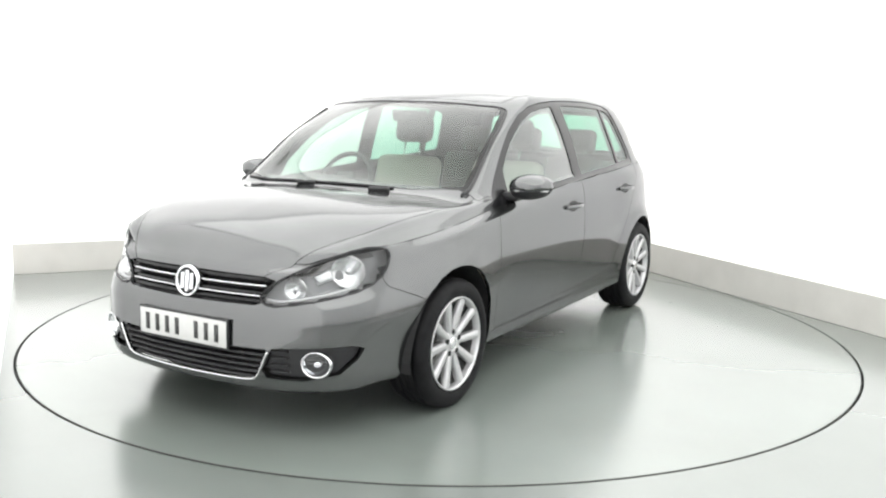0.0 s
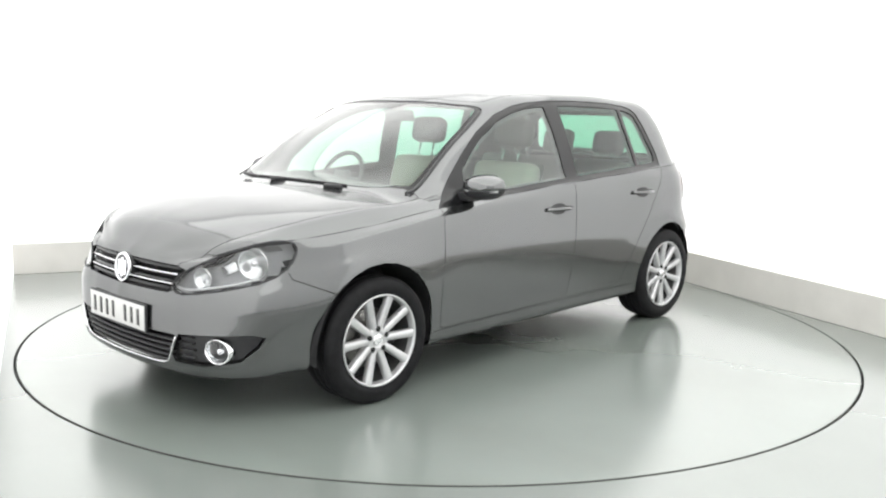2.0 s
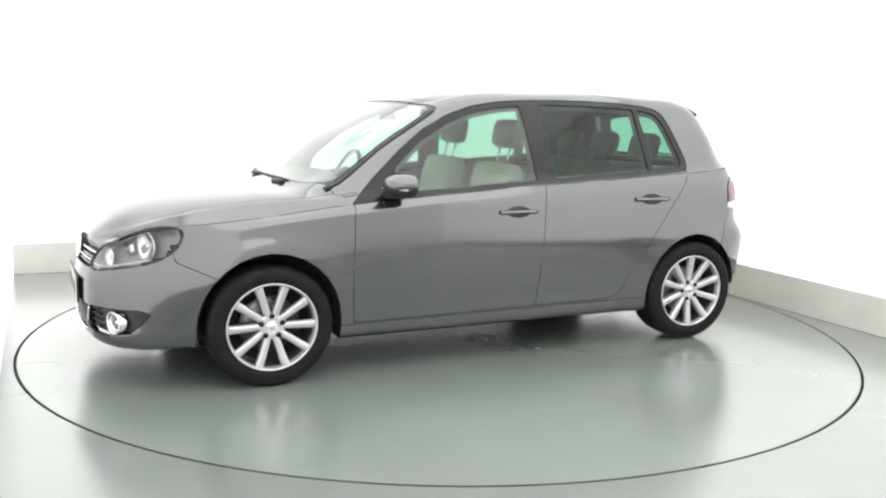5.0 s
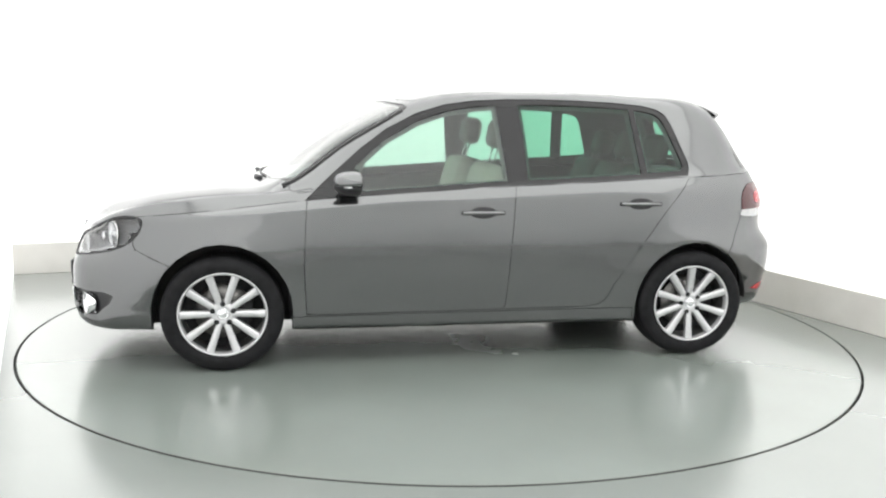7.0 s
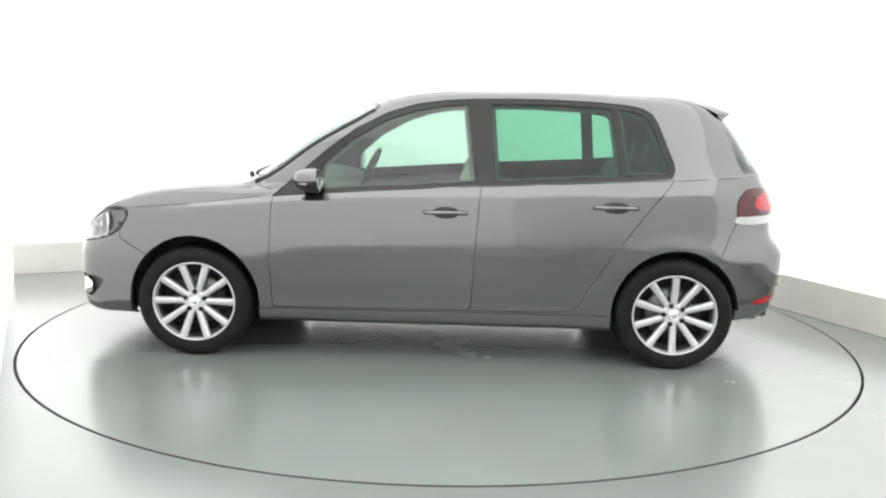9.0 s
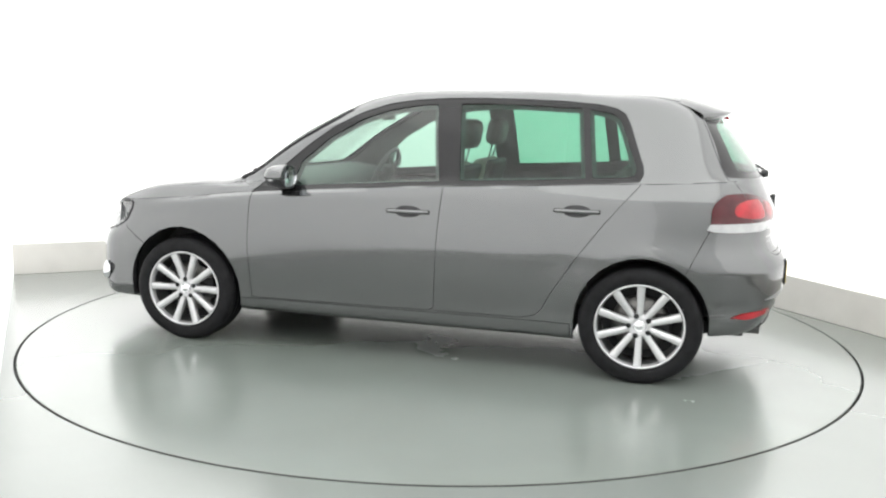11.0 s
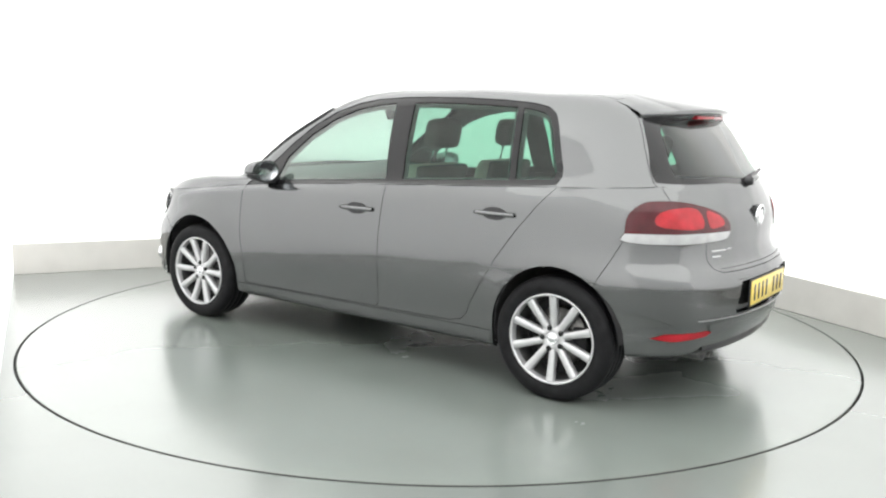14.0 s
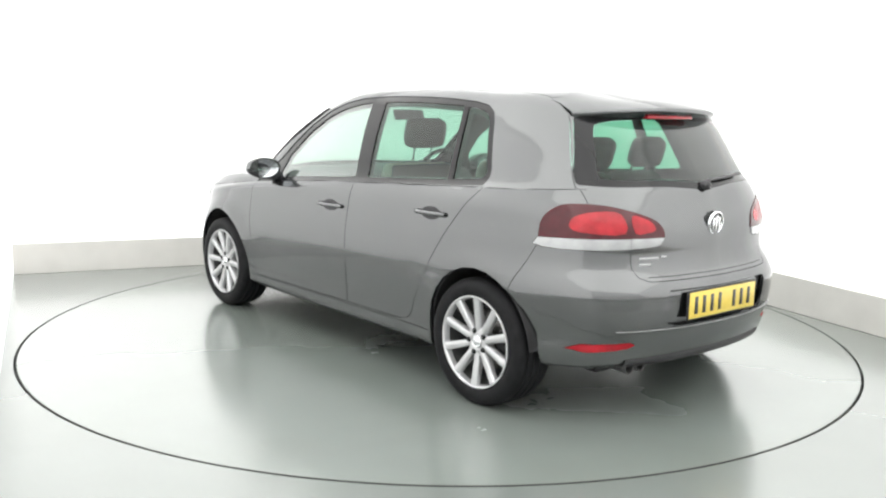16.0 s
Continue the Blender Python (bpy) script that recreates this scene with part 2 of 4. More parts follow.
        p = ob_from("ceiling_light", d, PANEL, smooth=False)
        p.matrix_world = pose(0, 0, 0, 0, 0, ROOM)
        tagged(p, "white luminous ceiling panel over the turntable", "ceiling light", "booth ceiling lights")


def build_turntable():
    t = new("turntable")
    tagged(t, "large round turntable flush with the glossy floor", "turntable")
    for name, prof, m, lb in (("deck", [(0.001, 0.0), (0.8, 0.0), (1.6, 0.0), (2.4315, 0.0), (2.4315, -0.03)], TABLE, ""),
                              ("edge_trim", [(2.432, -0.03), (2.432, 0.0), (2.4365, 0.0), (2.438, -0.003), (2.438, -0.05)], EDGE, "thin dark rubber edge")):
        bm = bmesh.new()
        lathe(bm, prof, 192)
        bmesh.ops.rotate(bm, verts=bm.verts, matrix=Matrix.Rotation(radians(90), 3, "X"))
        bmesh.ops.recalc_face_normals(bm, faces=bm.faces)
        part(name, bm, m, t, lb, smooth=False)
    return t


build_booth()
turntable = build_turntable()


from mathutils.bvhtree import BVHTree
from mathutils.interpolate import poly_3d_calc


# ---- the car: one skin, laid through guide lines, then parted along its joints ----
# Car space: x forward, y to its left, z up, origin under the middle of the wheelbase.
# plan of each level: nose x, then points along the flank, then tail x
def bump_row(zs, nose, tail, w, drop_f=1.0, drop_r=1.0, wc=None):
    """Guide points of one level: zs holds the height at front, front corner, front axle, door, rear axle, rear corner, rear."""
    zf, zfc, zfa, zd, zra, zrc, zr = zs
    f, r = drop_f, drop_r
    wc = w if wc is None else wc
    return [(nose, 0.0, zf), (nose - 0.016 * f, 0.28, zf), (nose - 0.062 * f, 0.50, zf + 0.3 * (zfc - zf)),
            (nose - 0.190 * f, 0.68, zf + 0.65 * (zfc - zf)), (nose - 0.42, wc - 0.065 - 0.045 * max(0.0, f - 1.0), zfc), (1.29, w, zfa), (0.87, w, 0.5 * (zfa + zd)),
            (0.35, w, zd), (-0.15, w, zd), (-0.70, w, zd), (-1.25, w - 0.003, zra), (tail + 0.39 * r, wc - 0.055, zrc),
            (tail + 0.165 * r, 0.655, 0.5 * (zrc + zr)), (tail + 0.028 * r, 0.32, zr), (tail, 0.0, zr)]


LEVELS = [
    bump_row((0.190, 0.200, 0.20, 0.195, 0.20, 0.245, 0.262), 2.060, -1.915, 0.790, 1.0, 0.9),
    bump_row((0.200, 0.210, 0.215, 0.205, 0.215, 0.258, 0.277), 2.090, -1.945, 0.815, 1.0, 0.9),
    bump_row((0.255, 0.260, 0.285, 0.285, 0.290, 0.322, 0.340), 2.112, -1.985, 0.836, 1.0, 0.95),
    bump_row((0.305, 0.312, 0.345, 0.340, 0.345, 0.392, 0.392), 2.118, -2.006, 0.8420, 1.0, 1.0),
    bump_row((0.360, 0.370, 0.405, 0.400, 0.405, 0.445, 0.445), 2.122, -2.022, 0.8510, 1.0, 1.0),
    bump_row((0.450, 0.470, 0.535, 0.550, 0.580, 0.555, 0.555), 2.122, -2.034, 0.8680, 1.0, 1.0, 0.8690),
    bump_row((0.485, 0.510, 0.580, 0.610, 0.650, 0.595, 0.590), 2.120, -2.034, 0.8728, 1.0, 1.0, 0.8728),
    bump_row((0.503, 0.532, 0.604, 0.633, 0.669, 0.613, 0.607), 2.117, -2.027, 0.8738, 1.02, 1.0, 0.8734),
    bump_row((0.530, 0.565, 0.640, 0.665, 0.695, 0.640, 0.632), 2.110, -2.012, 0.8733, 1.05, 1.0, 0.8725),
    bump_row((0.565, 0.625, 0.705, 0.745, 0.770, 0.715, 0.680), 2.100, -1.966, 0.8685, 1.20, 1.0, 0.868),
    bump_row((0.630, 0.690, 0.770, 0.830, 0.850, 0.860, 0.860), 2.082, -1.952, 0.8600, 1.30, 1.0),
    bump_row((0.665, 0.745, 0.803, 0.888, 0.925, 0.945, 0.945), 2.070, -1.918, 0.8525, 1.32, 1.0),
]
BELT = [(2.055, 0.0, 0.695), (2.030, 0.28, 0.697), (1.945, 0.500, 0.712), (1.825, 0.665, 0.775), (1.665, 0.752, 0.792),
        (1.29, 0.812, 0.830), (0.87, 0.818, 0.880), (0.38, 0.826, 0.920), (-0.08, 0.830, 0.948), (-0.55, 0.828, 0.972),
        (-1.10, 0.815, 1.002), (-1.48, 0.775, 1.020), (-1.690, 0.662, 1.030), (-1.850, 0.320, 1.030), (-1.885, 0.0, 1.030)]
FRONT_Y = [0.50, 0.44, 0.38, 0.31, 0.24, 0.16, 0.08, 0.0]
REAR_Y = [0.655, 0.615, 0.57, 0.525, 0.47, 0.32, 0.16, 0.0]
# upper skin: stations from the bonnet's front corner back to the rear window's lower corner; rows from the belt to the middle
UPPER = {
    3: [None, (1.830, 0.640, 0.789), (1.830, 0.612, 0.796), (1.830, 0.585, 0.797), (1.840, 0.550, 0.798), (1.895, 0.370, 0.808), (1.915, 0.180, 0.816), (1.920, 0.000, 0.818)],
    4: [None, (1.660, 0.715, 0.824), (1.660, 0.690, 0.842), (1.660, 0.670, 0.848), (1.665, 0.630, 0.856), (1.690, 0.410, 0.878), (1.700, 0.200, 0.887), (1.705, 0.000, 0.890)],
    5: [None, (1.290, 0.778, 0.871), (1.290, 0.752, 0.894), (1.290, 0.732, 0.901), (1.295, 0.690, 0.909), (1.310, 0.430, 0.931), (1.320, 0.210, 0.941), (1.325, 0.000, 0.944)],
    6: [None, (0.895, 0.797, 0.905), (0.920, 0.775, 0.919), (0.945, 0.757, 0.926), (0.975, 0.735, 0.934), (1.070, 0.450, 0.951), (1.110, 0.220, 0.959), (1.120, 0.000, 0.962)],
    7: [None, (0.385, .806, .938), (.47, .768, 1.00), (.545, .722, 1.095), (.605, .672, 1.190), (.70, .44, 1.214), (.74, .22, 1.222), (.755, 0, 1.224)],
    8: [None, (-0.075, 0.812, 0.966), (0.03, 0.766, 1.084), (0.13, 0.700, 1.250), (0.215, 0.612, 1.382), (0.31, 0.43, 1.406), (0.355, 0.21, 1.416), (0.365, 0, 1.418)],
    9: [None, (-0.545, 0.81, 0.99), (-0.51, 0.766, 1.106), (-0.46, 0.703, 1.282), (-0.42, 0.616, 1.438), (-0.4, 0.48, 1.471), (-0.39, 0.25, 1.486), (-0.39, 0, 1.489)],
    10: [None, (-1.09, 0.795, 1.02), (-1.06, 0.750, 1.126), (-1.03, 0.690, 1.278), (-1, 0.608, 1.430), (-0.99, 0.47, 1.463), (-0.98, 0.24, 1.477), (-0.98, 0, 1.480)],
    11: [None, (-1.495, 0.755, 1.04), (-1.472, 0.716, 1.135), (-1.452, 0.662, 1.262), (-1.45, 0.572, 1.376), (-1.49, 0.45, 1.409), (-1.52, 0.22, 1.424), (-1.53, 0, 1.427)],
}
FLARES = ((1.290, 0.300, 0.352, 0.362), (-1.290, 0.300, 0.336, 0.348))


def catmull(P, n):
    """P (k, m, 3) laid finer along its first axis, n steps to a span."""
    Q = np.concatenate([2 * P[:1] - P[1:2], P, 2 * P[-1:] - P[-2:-1]])
    step = np.maximum(np.linalg.norm(Q[1:] - Q[:-1], axis=-1, keepdims=True), 1e-4)
    slope = (Q[1:] - Q[:-1]) / step
    lean = (slope[:-1] * step[1:] + slope[1:] * step[:-1]) / (step[:-1] + step[1:])   # at Q[1] to Q[-2], by chord length
    out = []
    for i in range(1, len(Q) - 2):
        b, c, h = Q[i], Q[i + 1], step[i]
        for k in range(n):
            t = k / n
            out.append((1 + 2 * t) * (1 - t) ** 2 * b + t * (1 - t) ** 2 * h * lean[i - 1] + t * t * (3 - 2 * t) * c + t * t * (t - 1) * h * lean[i])
    out.append(Q[-2])
    return np.array(out)


def resample(row, ys, front):
    """Nose or tail points of a level at the given y."""
    fine = catmull(np.array(row, float)[:, None, :], 16)[:, 0, :]
    seg = fine[:16 * 3] if front else fine[-(16 * 3 + 1):][::-1]
    seg = seg[np.argsort(seg[:, 1])]
    return [[np.interp(y, seg[:, 1], seg[:, 0]), y, np.interp(y, seg[:, 1], seg[:, 2])] for y in ys]


def guide_rows():
    rows = []
    for row in LEVELS + [BELT]:
        fy = [y if i else row[2][1] for i, y in enumerate(FRONT_Y)]
        ry = [y if i else row[12][1] for i, y in enumerate(REAR_Y)]
        rows.append(resample(row, fy, True)[::-1] + [list(p) for p in row[3:12]] + resample(row, ry, False))
    return np.array(rows)


def skin():
    """The left half of the car's skin as a bmesh."""
    rows = guide_rows()
    bm = bmesh.new()

    def sheet(P, na, nb):
        F = catmull(P, na)
        F = np.swapaxes(catmull(np.swapaxes(F, 0, 1), nb), 0, 1)
        F[..., 1] = np.maximum(F[..., 1], 0)
        vs = [[bm.verts.new(p) for p in r] for r in F]
        for i in range(len(vs) - 1):
            for j in range(len(vs[0]) - 1):
                bm.faces.new((vs[i][j], vs[i][j + 1], vs[i + 1][j + 1], vs[i + 1][j]))

    sheet(rows, 4, 4)
    belt = rows[-1]
    top = [belt[:8][::-1]]
    for s in range(3, 12):
        r = [list(belt[5 + s])] + [list(p) for p in UPPER[s][1:]]
        top.append(np.array(r))
    top.append(belt[-8:])
    top = np.array([np.array(t) for t in top])
    sheet(top, 5, 4)
    bmesh.ops.remove_doubles(bm, verts=bm.verts, dist=0.0008)
    for v in bm.verts:  # lips round the wheel arches
        for cx, cz, r, rz in FLARES:
            d = math.hypot((v.co.x - cx) / r, (v.co.z - cz) / rz)
            if v.co.y > 0.6 and v.co.z < 0.8 and d < 1.28:
                k = max(0.0, min(1.0, (1.28 - d) / 0.22))
                v.co.y += 0.013 * k * k * (3 - 2 * k)
    bmesh.ops.recalc_face_normals(bm, faces=bm.faces)
    if sum(f.normal.y * f.calc_area() for f in bm.faces) < 0:
        bmesh.ops.reverse_faces(bm, faces=bm.faces)
    return bm


AX = {"side": (0, 2, 1), "front": (1, 2, 0), "top": (0, 1, 2)}


def inside(poly, a, b):
    hit = False
    j = len(poly) - 1
    for i in range(len(poly)):
        (xi, yi), (xj, yj) = poly[i], poly[j]
        if (yi > b) != (yj > b) and a < (xj - xi) * (b - yi) / (yj - yi) + xi:
            hit = not hit
        j = i
    return hit


def cut(bm, poly, view, where):
    """Cuts the skin along the outline poly, seen from that side, on faces for which where(centre, normal) holds."""
    ia, ib, _ = AX[view]
    n = len(poly)
    for i in range(n):
        p, q = poly[i], poly[(i + 1) % n]
        lo = (min(p[0], q[0]) - 0.012, min(p[1], q[1]) - 0.012)
        hi = (max(p[0], q[0]) + 0.012, max(p[1], q[1]) + 0.012)
        fs = []
        for f in bm.faces:
            a = [v.co[ia] for v in f.verts]
            b = [v.co[ib] for v in f.verts]
            if max(a) >= lo[0] and min(a) <= hi[0] and max(b) >= lo[1] and min(b) <= hi[1] and where(f.calc_center_median(), f.normal):
                fs.append(f)
        if not fs:
            continue
        co = [0, 0, 0]
        co[ia], co[ib] = p
        no = [0, 0, 0]
        size = math.hypot(q[1] - p[1], p[0] - q[0])
        no[ia], no[ib] = (q[1] - p[1]) / size, (p[0] - q[0]) / size
        geom = list({g for f in fs for g in (*f.verts, *f.edges)}) + fs
        bmesh.ops.bisect_plane(bm, geom=geom, dist=0.0004, plane_co=co, plane_no=no)
        bm.normal_update()


def rounded(pts, n=5):
    """A closed outline through the points, smoothed."""
    P = np.array(pts, float)
    k = len(P)
    out = []
    for i in range(k):
        a, b, c, d = P[i - 1], P[i], P[(i + 1) % k], P[(i + 2) % k]
        for s in range(n):
            t = s / n
            out.append(tuple(0.5 * (2 * b + (c - a) * t + (2 * a - 5 * b + 4 * c - d) * t * t + (3 * b - a - 3 * c + d) * t ** 3)))
    return out


def ring(cx, cz, r, rz, n=28):
    return [(cx + r * math.cos(2 * math.pi * i / n), cz + rz * math.sin(2 * math.pi * i / n)) for i in range(n)]


side_on = lambda c, n: n.y > 0.30 or (c.y > 0.45 and n.y > 0.15)
nose_on = lambda c, n: c.x > 1.45 and n.x > 0.02
tail_on = lambda c, n: c.x < -1.40 and n.x < -0.05
up_on = lambda c, n: n.z > 0.3
ARCH_F = ring(*FLARES[0])
ARCH_R = ring(*FLARES[1])
ARCH_F = [(x, z if z > 0.25 else 0.0) for x, z in ARCH_F]
ARCH_R = [(x, z if z > 0.25 else 0.0) for x, z in ARCH_R]
HEADLIGHT = rounded([(0.378, 0.592), (0.41, 0.630), (0.46, 0.668), (0.56, 0.727), (0.66, 0.774), (0.715, 0.788), (0.748, 0.772), (0.758, 0.730), (0.752, 0.672), (0.72, 0.622), (0.65, 0.594), (0.56, 0.572), (0.45, 0.556), (0.395, 0.565)], 3)
GRILLE = [(-0.05, 0.550), (0.36, 0.556), (0.395, 0.570), (0.382, 0.592), (0.405, 0.630), (0.43, 0.655), (0.38, 0.667), (-0.05, 0.672)]
LOWGRILLE = [(-0.05, 0.236), (0.31, 0.240), (0.37, 0.258), (0.395, 0.300), (0.435, 0.372), (0.42, 0.380), (-0.05, 0.372)]
FOGBAY = [(0.402, 0.290), (0.42, 0.262), (0.56, 0.256), (0.68, 0.280), (0.722, 0.335), (0.738, 0.380), (0.715, 0.396), (0.60, 0.392), (0.450, 0.386), (0.44, 0.370)]
BUMPER_F = [(1.50, 0.10), (1.50, 0.53), (1.72, 0.625), (1.75, 0.72), (2.3, 0.72), (2.3, 0.10)]
BONNET = rounded([(2.12, -0.2), (2.12, 0.15), (2.08, 0.30), (2.00, 0.420), (1.93, 0.490), (1.80, 0.590), (1.64, 0.675), (1.30, 0.735), (0.99, 0.752), (0.952, 0.735), (1.000, 0.60), (1.070, 0.34), (1.098, 0.0), (1.098, -0.2)], 3)
DOOR_F = [(0.862, 0.880), (0.870, 0.80), (0.880, 0.55), (0.868, 0.290), (0.83, 0.280), (-0.18, 0.288), (-0.205, 0.310), (-0.225, 0.70), (-0.245, 0.957),
          (0.00, 0.943), (0.38, 0.917)]
DOOR_R = [(-0.245, 0.957), (-0.225, 0.70), (-0.205, 0.310), (-0.19, 0.288), (-0.68, 0.292), (-0.755, 0.310), (-0.79, 0.345), (-0.825, 0.420), (-0.895, 0.530),
          (-0.975, 0.650), (-1.085, 0.800), (-1.175, 0.910), (-1.262, 1.012), (-1.10, 1.002), (-0.55, 0.975)]
SILL = [(0.94, 0.15), (0.94, 0.272), (-0.94, 0.280), (-0.94, 0.15)]
# glazed area in the flank, and its panes
DLO = [(0.872, 0.877), (0.74, 1.000), (0.58, 1.140), (0.44, 1.245), (0.27, 1.333), (0.12, 1.380), (-0.035, 1.404), (-0.22, 1.416), (-0.405, 1.420), (-0.62, 1.418), (-0.84, 1.411),
       (-1.02, 1.397), (-1.105, 1.380), (-1.155, 1.350), (-1.185, 1.295), (-1.232, 1.17), (-1.262, 1.095), (-1.266, 1.055), (-1.248, 1.019), (-1.05, 1.003), (-0.55, 0.978), (-0.10, 0.953), (0.38, 0.920), (0.72, 0.892)]
PANE_F = [(0.640, 0.925), (0.605, 1.055), (0.45, 1.190), (0.27, 1.293), (0.12, 1.345), (-0.035, 1.374), (-0.160, 1.384), (-0.210, 0.985), (0.38, 0.945)]
PANE_R = [(-0.290, 1.389), (-0.405, 1.392), (-0.62, 1.390), (-0.935, 1.378), (-0.978, 1.029), (-0.55, 1.003), (-0.325, 0.992)]
PANE_Q = [(-0.972, 1.374), (-1.03, 1.366), (-1.092, 1.352), (-1.128, 1.327), (-1.155, 1.275), (-1.200, 1.155), (-1.226, 1.090), (-1.228, 1.066), (-1.212, 1.047), (-1.015, 1.033)]
WINDSCREEN = rounded([(1.10, -0.2), (1.10, 0.2), (1.045, 0.52), (0.965, 0.698), (0.915, 0.715), (0.70, 0.684), (0.47, 0.645), (0.335, 0.608), (0.325, 0.565), (0.375, 0.40), (0.405, 0.2), (0.415, 0.0), (0.415, -0.2)], 3)
WS_CLEAR = rounded([(1.075, -0.2), (1.075, 0.2), (1.018, 0.50), (0.950, 0.658), (0.900, 0.680), (0.70, 0.656), (0.47, 0.615), (0.365, 0.580), (0.352, 0.540), (0.398, 0.38), (0.435, 0.2), (0.442, 0.0), (0.442, -0.2)], 3)
REAR_CLEAR = rounded([(-0.2, 1.068), (0.25, 1.068), (0.51, 1.073), (0.545, 1.095), (0.515, 1.19), (0.480, 1.280), (0.43, 1.312), (0.25, 1.328), (-0.2, 1.333)], 3)
ROOF = [(0.375, -0.2), (0.365, 0.2), (0.335, 0.40), (0.275, 0.545), (0.0, 0.560), (-0.4, 0.562), (-0.9, 0.552), (-1.40, 0.525), (-1.455, 0.40), (-1.485, 0.2), (-1.49, -0.2)]
TAILGATE = [(-0.05, 0.643), (0.44, 0.643), (0.485, 0.660), (0.500, 0.70), (0.503, 0.90), (0.640, 0.940), (0.648, 1.030), (0.602, 1.20), (0.545, 1.338), (0.40, 1.370), (-0.05, 1.390)]
REARWIN = rounded([(-0.2, 1.040), (0.25, 1.040), (0.59, 1.045), (0.632, 1.070), (0.592, 1.19), (0.548, 1.300), (0.50, 1.340), (0.25, 1.362), (-0.2, 1.368)], 3)
BUMPER_R = [(-1.40, 0.10), (-1.40, 0.379), (-1.60, 0.792), (-2.3, 0.792), (-2.3, 0.10)]
TAIL_LAMP = rounded([(0.785, 0.785), (0.790, 0.83), (0.775, 0.905), (0.735, 0.955), (0.69, 0.970), (0.60, 0.966), (0.50, 0.945), (0.42, 0.920), (0.365, 0.892), (0.338, 0.850), (0.348, 0.808), (0.39, 0.787), (0.60, 0.778)], 3)
# brighter red patches imitate the lit reflectors behind the lens
GLOW_OUTER = rounded([(0.53, 0.850), (0.66, 0.850), (0.715, 0.868), (0.70, 0.915), (0.63, 0.938), (0.535, 0.930)], 3)
GLOW_INNER = rounded([(0.485, 0.850), (0.42, 0.850), (0.385, 0.862), (0.395, 0.890), (0.43, 0.908), (0.485, 0.920)], 3)
TAIL_WHITE = [(0.9, 0.70), (0.9, 0.827), (0.25, 0.827), (0.25, 0.70)]
REFLECTOR = [(0.735, 0.352), (0.70, 0.374), (0.52, 0.380), (0.50, 0.370), (0.53, 0.354), (0.68, 0.338)]
PLATE_BAY = [(-0.05, 0.445), (0.34, 0.445), (0.365, 0.46), (0.375, 0.590), (0.36, 0.605), (-0.05, 0.605)]

CUTS = [("arch_f", ARCH_F, "side", side_on), ("arch_r", ARCH_R, "side", side_on),
        ("headlight", HEADLIGHT, "front", nose_on), ("grille", GRILLE, "front", nose_on), ("low_grille", LOWGRILLE, "front", nose_on),
        ("fog_bay", FOGBAY, "front", nose_on), ("bonnet", BONNET, "top", lambda c, n: n.z > 0.25 and c.x > 0.8 and c.z > 0.655),
        ("front_bumper", BUMPER_F, "side", lambda c, n: c.x > 1.4),
        ("pane_f", PANE_F, "side", side_on), ("pane_r", PANE_R, "side", side_on), ("pane_q", PANE_Q, "side", side_on),
        ("dlo", DLO, "side", side_on), ("door_f", DOOR_F, "side", side_on), ("door_r", DOOR_R, "side", side_on), ("sill", SILL, "side", side_on),
        ("ws_clear", WS_CLEAR, "top", lambda c, n: n.z > 0.25 and c.z > 0.88), ("rear_clear", REAR_CLEAR, "front", tail_on), ("windscreen", WINDSCREEN, "top", lambda c, n: n.z > 0.25 and c.z > 0.88), ("roof", ROOF, "top", lambda c, n: n.z > 0.3 and c.z > 1.2),
        ("rear_window", REARWIN, "front", tail_on), ("glow_outer", GLOW_OUTER, "front", tail_on), ("glow_inner", GLOW_INNER, "front", tail_on), ("tail_white", TAIL_WHITE, "front", tail_on), ("tail_lamp", TAIL_LAMP, "front", tail_on),
        ("reflector", REFLECTOR, "front", tail_on), ("plate_bay", PLATE_BAY, "front", tail_on), ("split", [(0.503, 0.7), (0.503, 1.0), (0.2, 1.0), (0.2, 0.7)], "front", tail_on), ("tailgate", TAILGATE, "front", tail_on), ("rear_bumper", BUMPER_R, "side", lambda c, n: c.x < -1.38)]


def label_of(f):
    c, n = f.calc_center_median(), f.normal
    got = {}
    for name, poly, view, where in CUTS:
        ia, ib, _ = AX[view]
        if where(c, n) and inside(poly, c[ia], c[ib]):
            got[name] = True
    if "arch_f" in got or "arch_r" in got:
        return None
    for name in ("headlight", "grille", "low_grille", "fog_bay"):
        if name in got:
            return name
    if "tail_lamp" in got:
        if "glow_outer" in got:
            return "glow_outer"
        if "glow_inner" in got:
            return "glow_inner"
        side = "outer" if c.y > 0.503 else "inner"
        return ("tail_white_" if "tail_white" in got else "tail_red_") + side
    if "rear_window" in got and "rear_clear" not in got:
        return "rear_border"
    if "windscreen" in got and "ws_clear" not in got and not ("bonnet" in got or "dlo" in got):
        return "ws_border"
    for name in ("reflector", "plate_bay", "rear_window", "tailgate", "bonnet", "front_bumper", "rear_bumper", "pane_f", "pane_r", "pane_q", "dlo",
                 "door_f", "door_r", "sill", "windscreen", "roof"):
        if name in got:
            return name
    if c.x > 0.86 and c.z < 0.93:
        return "fender"
    return "body"


def smooth_field():
    """The unparted skin: its tree, corners and smooth normals."""
    bm = skin()
    bm.normal_update()
    bm.verts.index_update()
    co = [v.co.copy() for v in bm.verts]
    no = []
    for v in bm.verts:
        n = v.normal.copy()
        if abs(v.co.y) < 1e-4:
            n.y = 0
        no.append(n.normalized())
    polys = [[v.index for v in f.verts] for f in bm.faces]
    bm.free()
    return BVHTree.FromPolygons(co, polys), co, no, polys


FIELD = smooth_field()


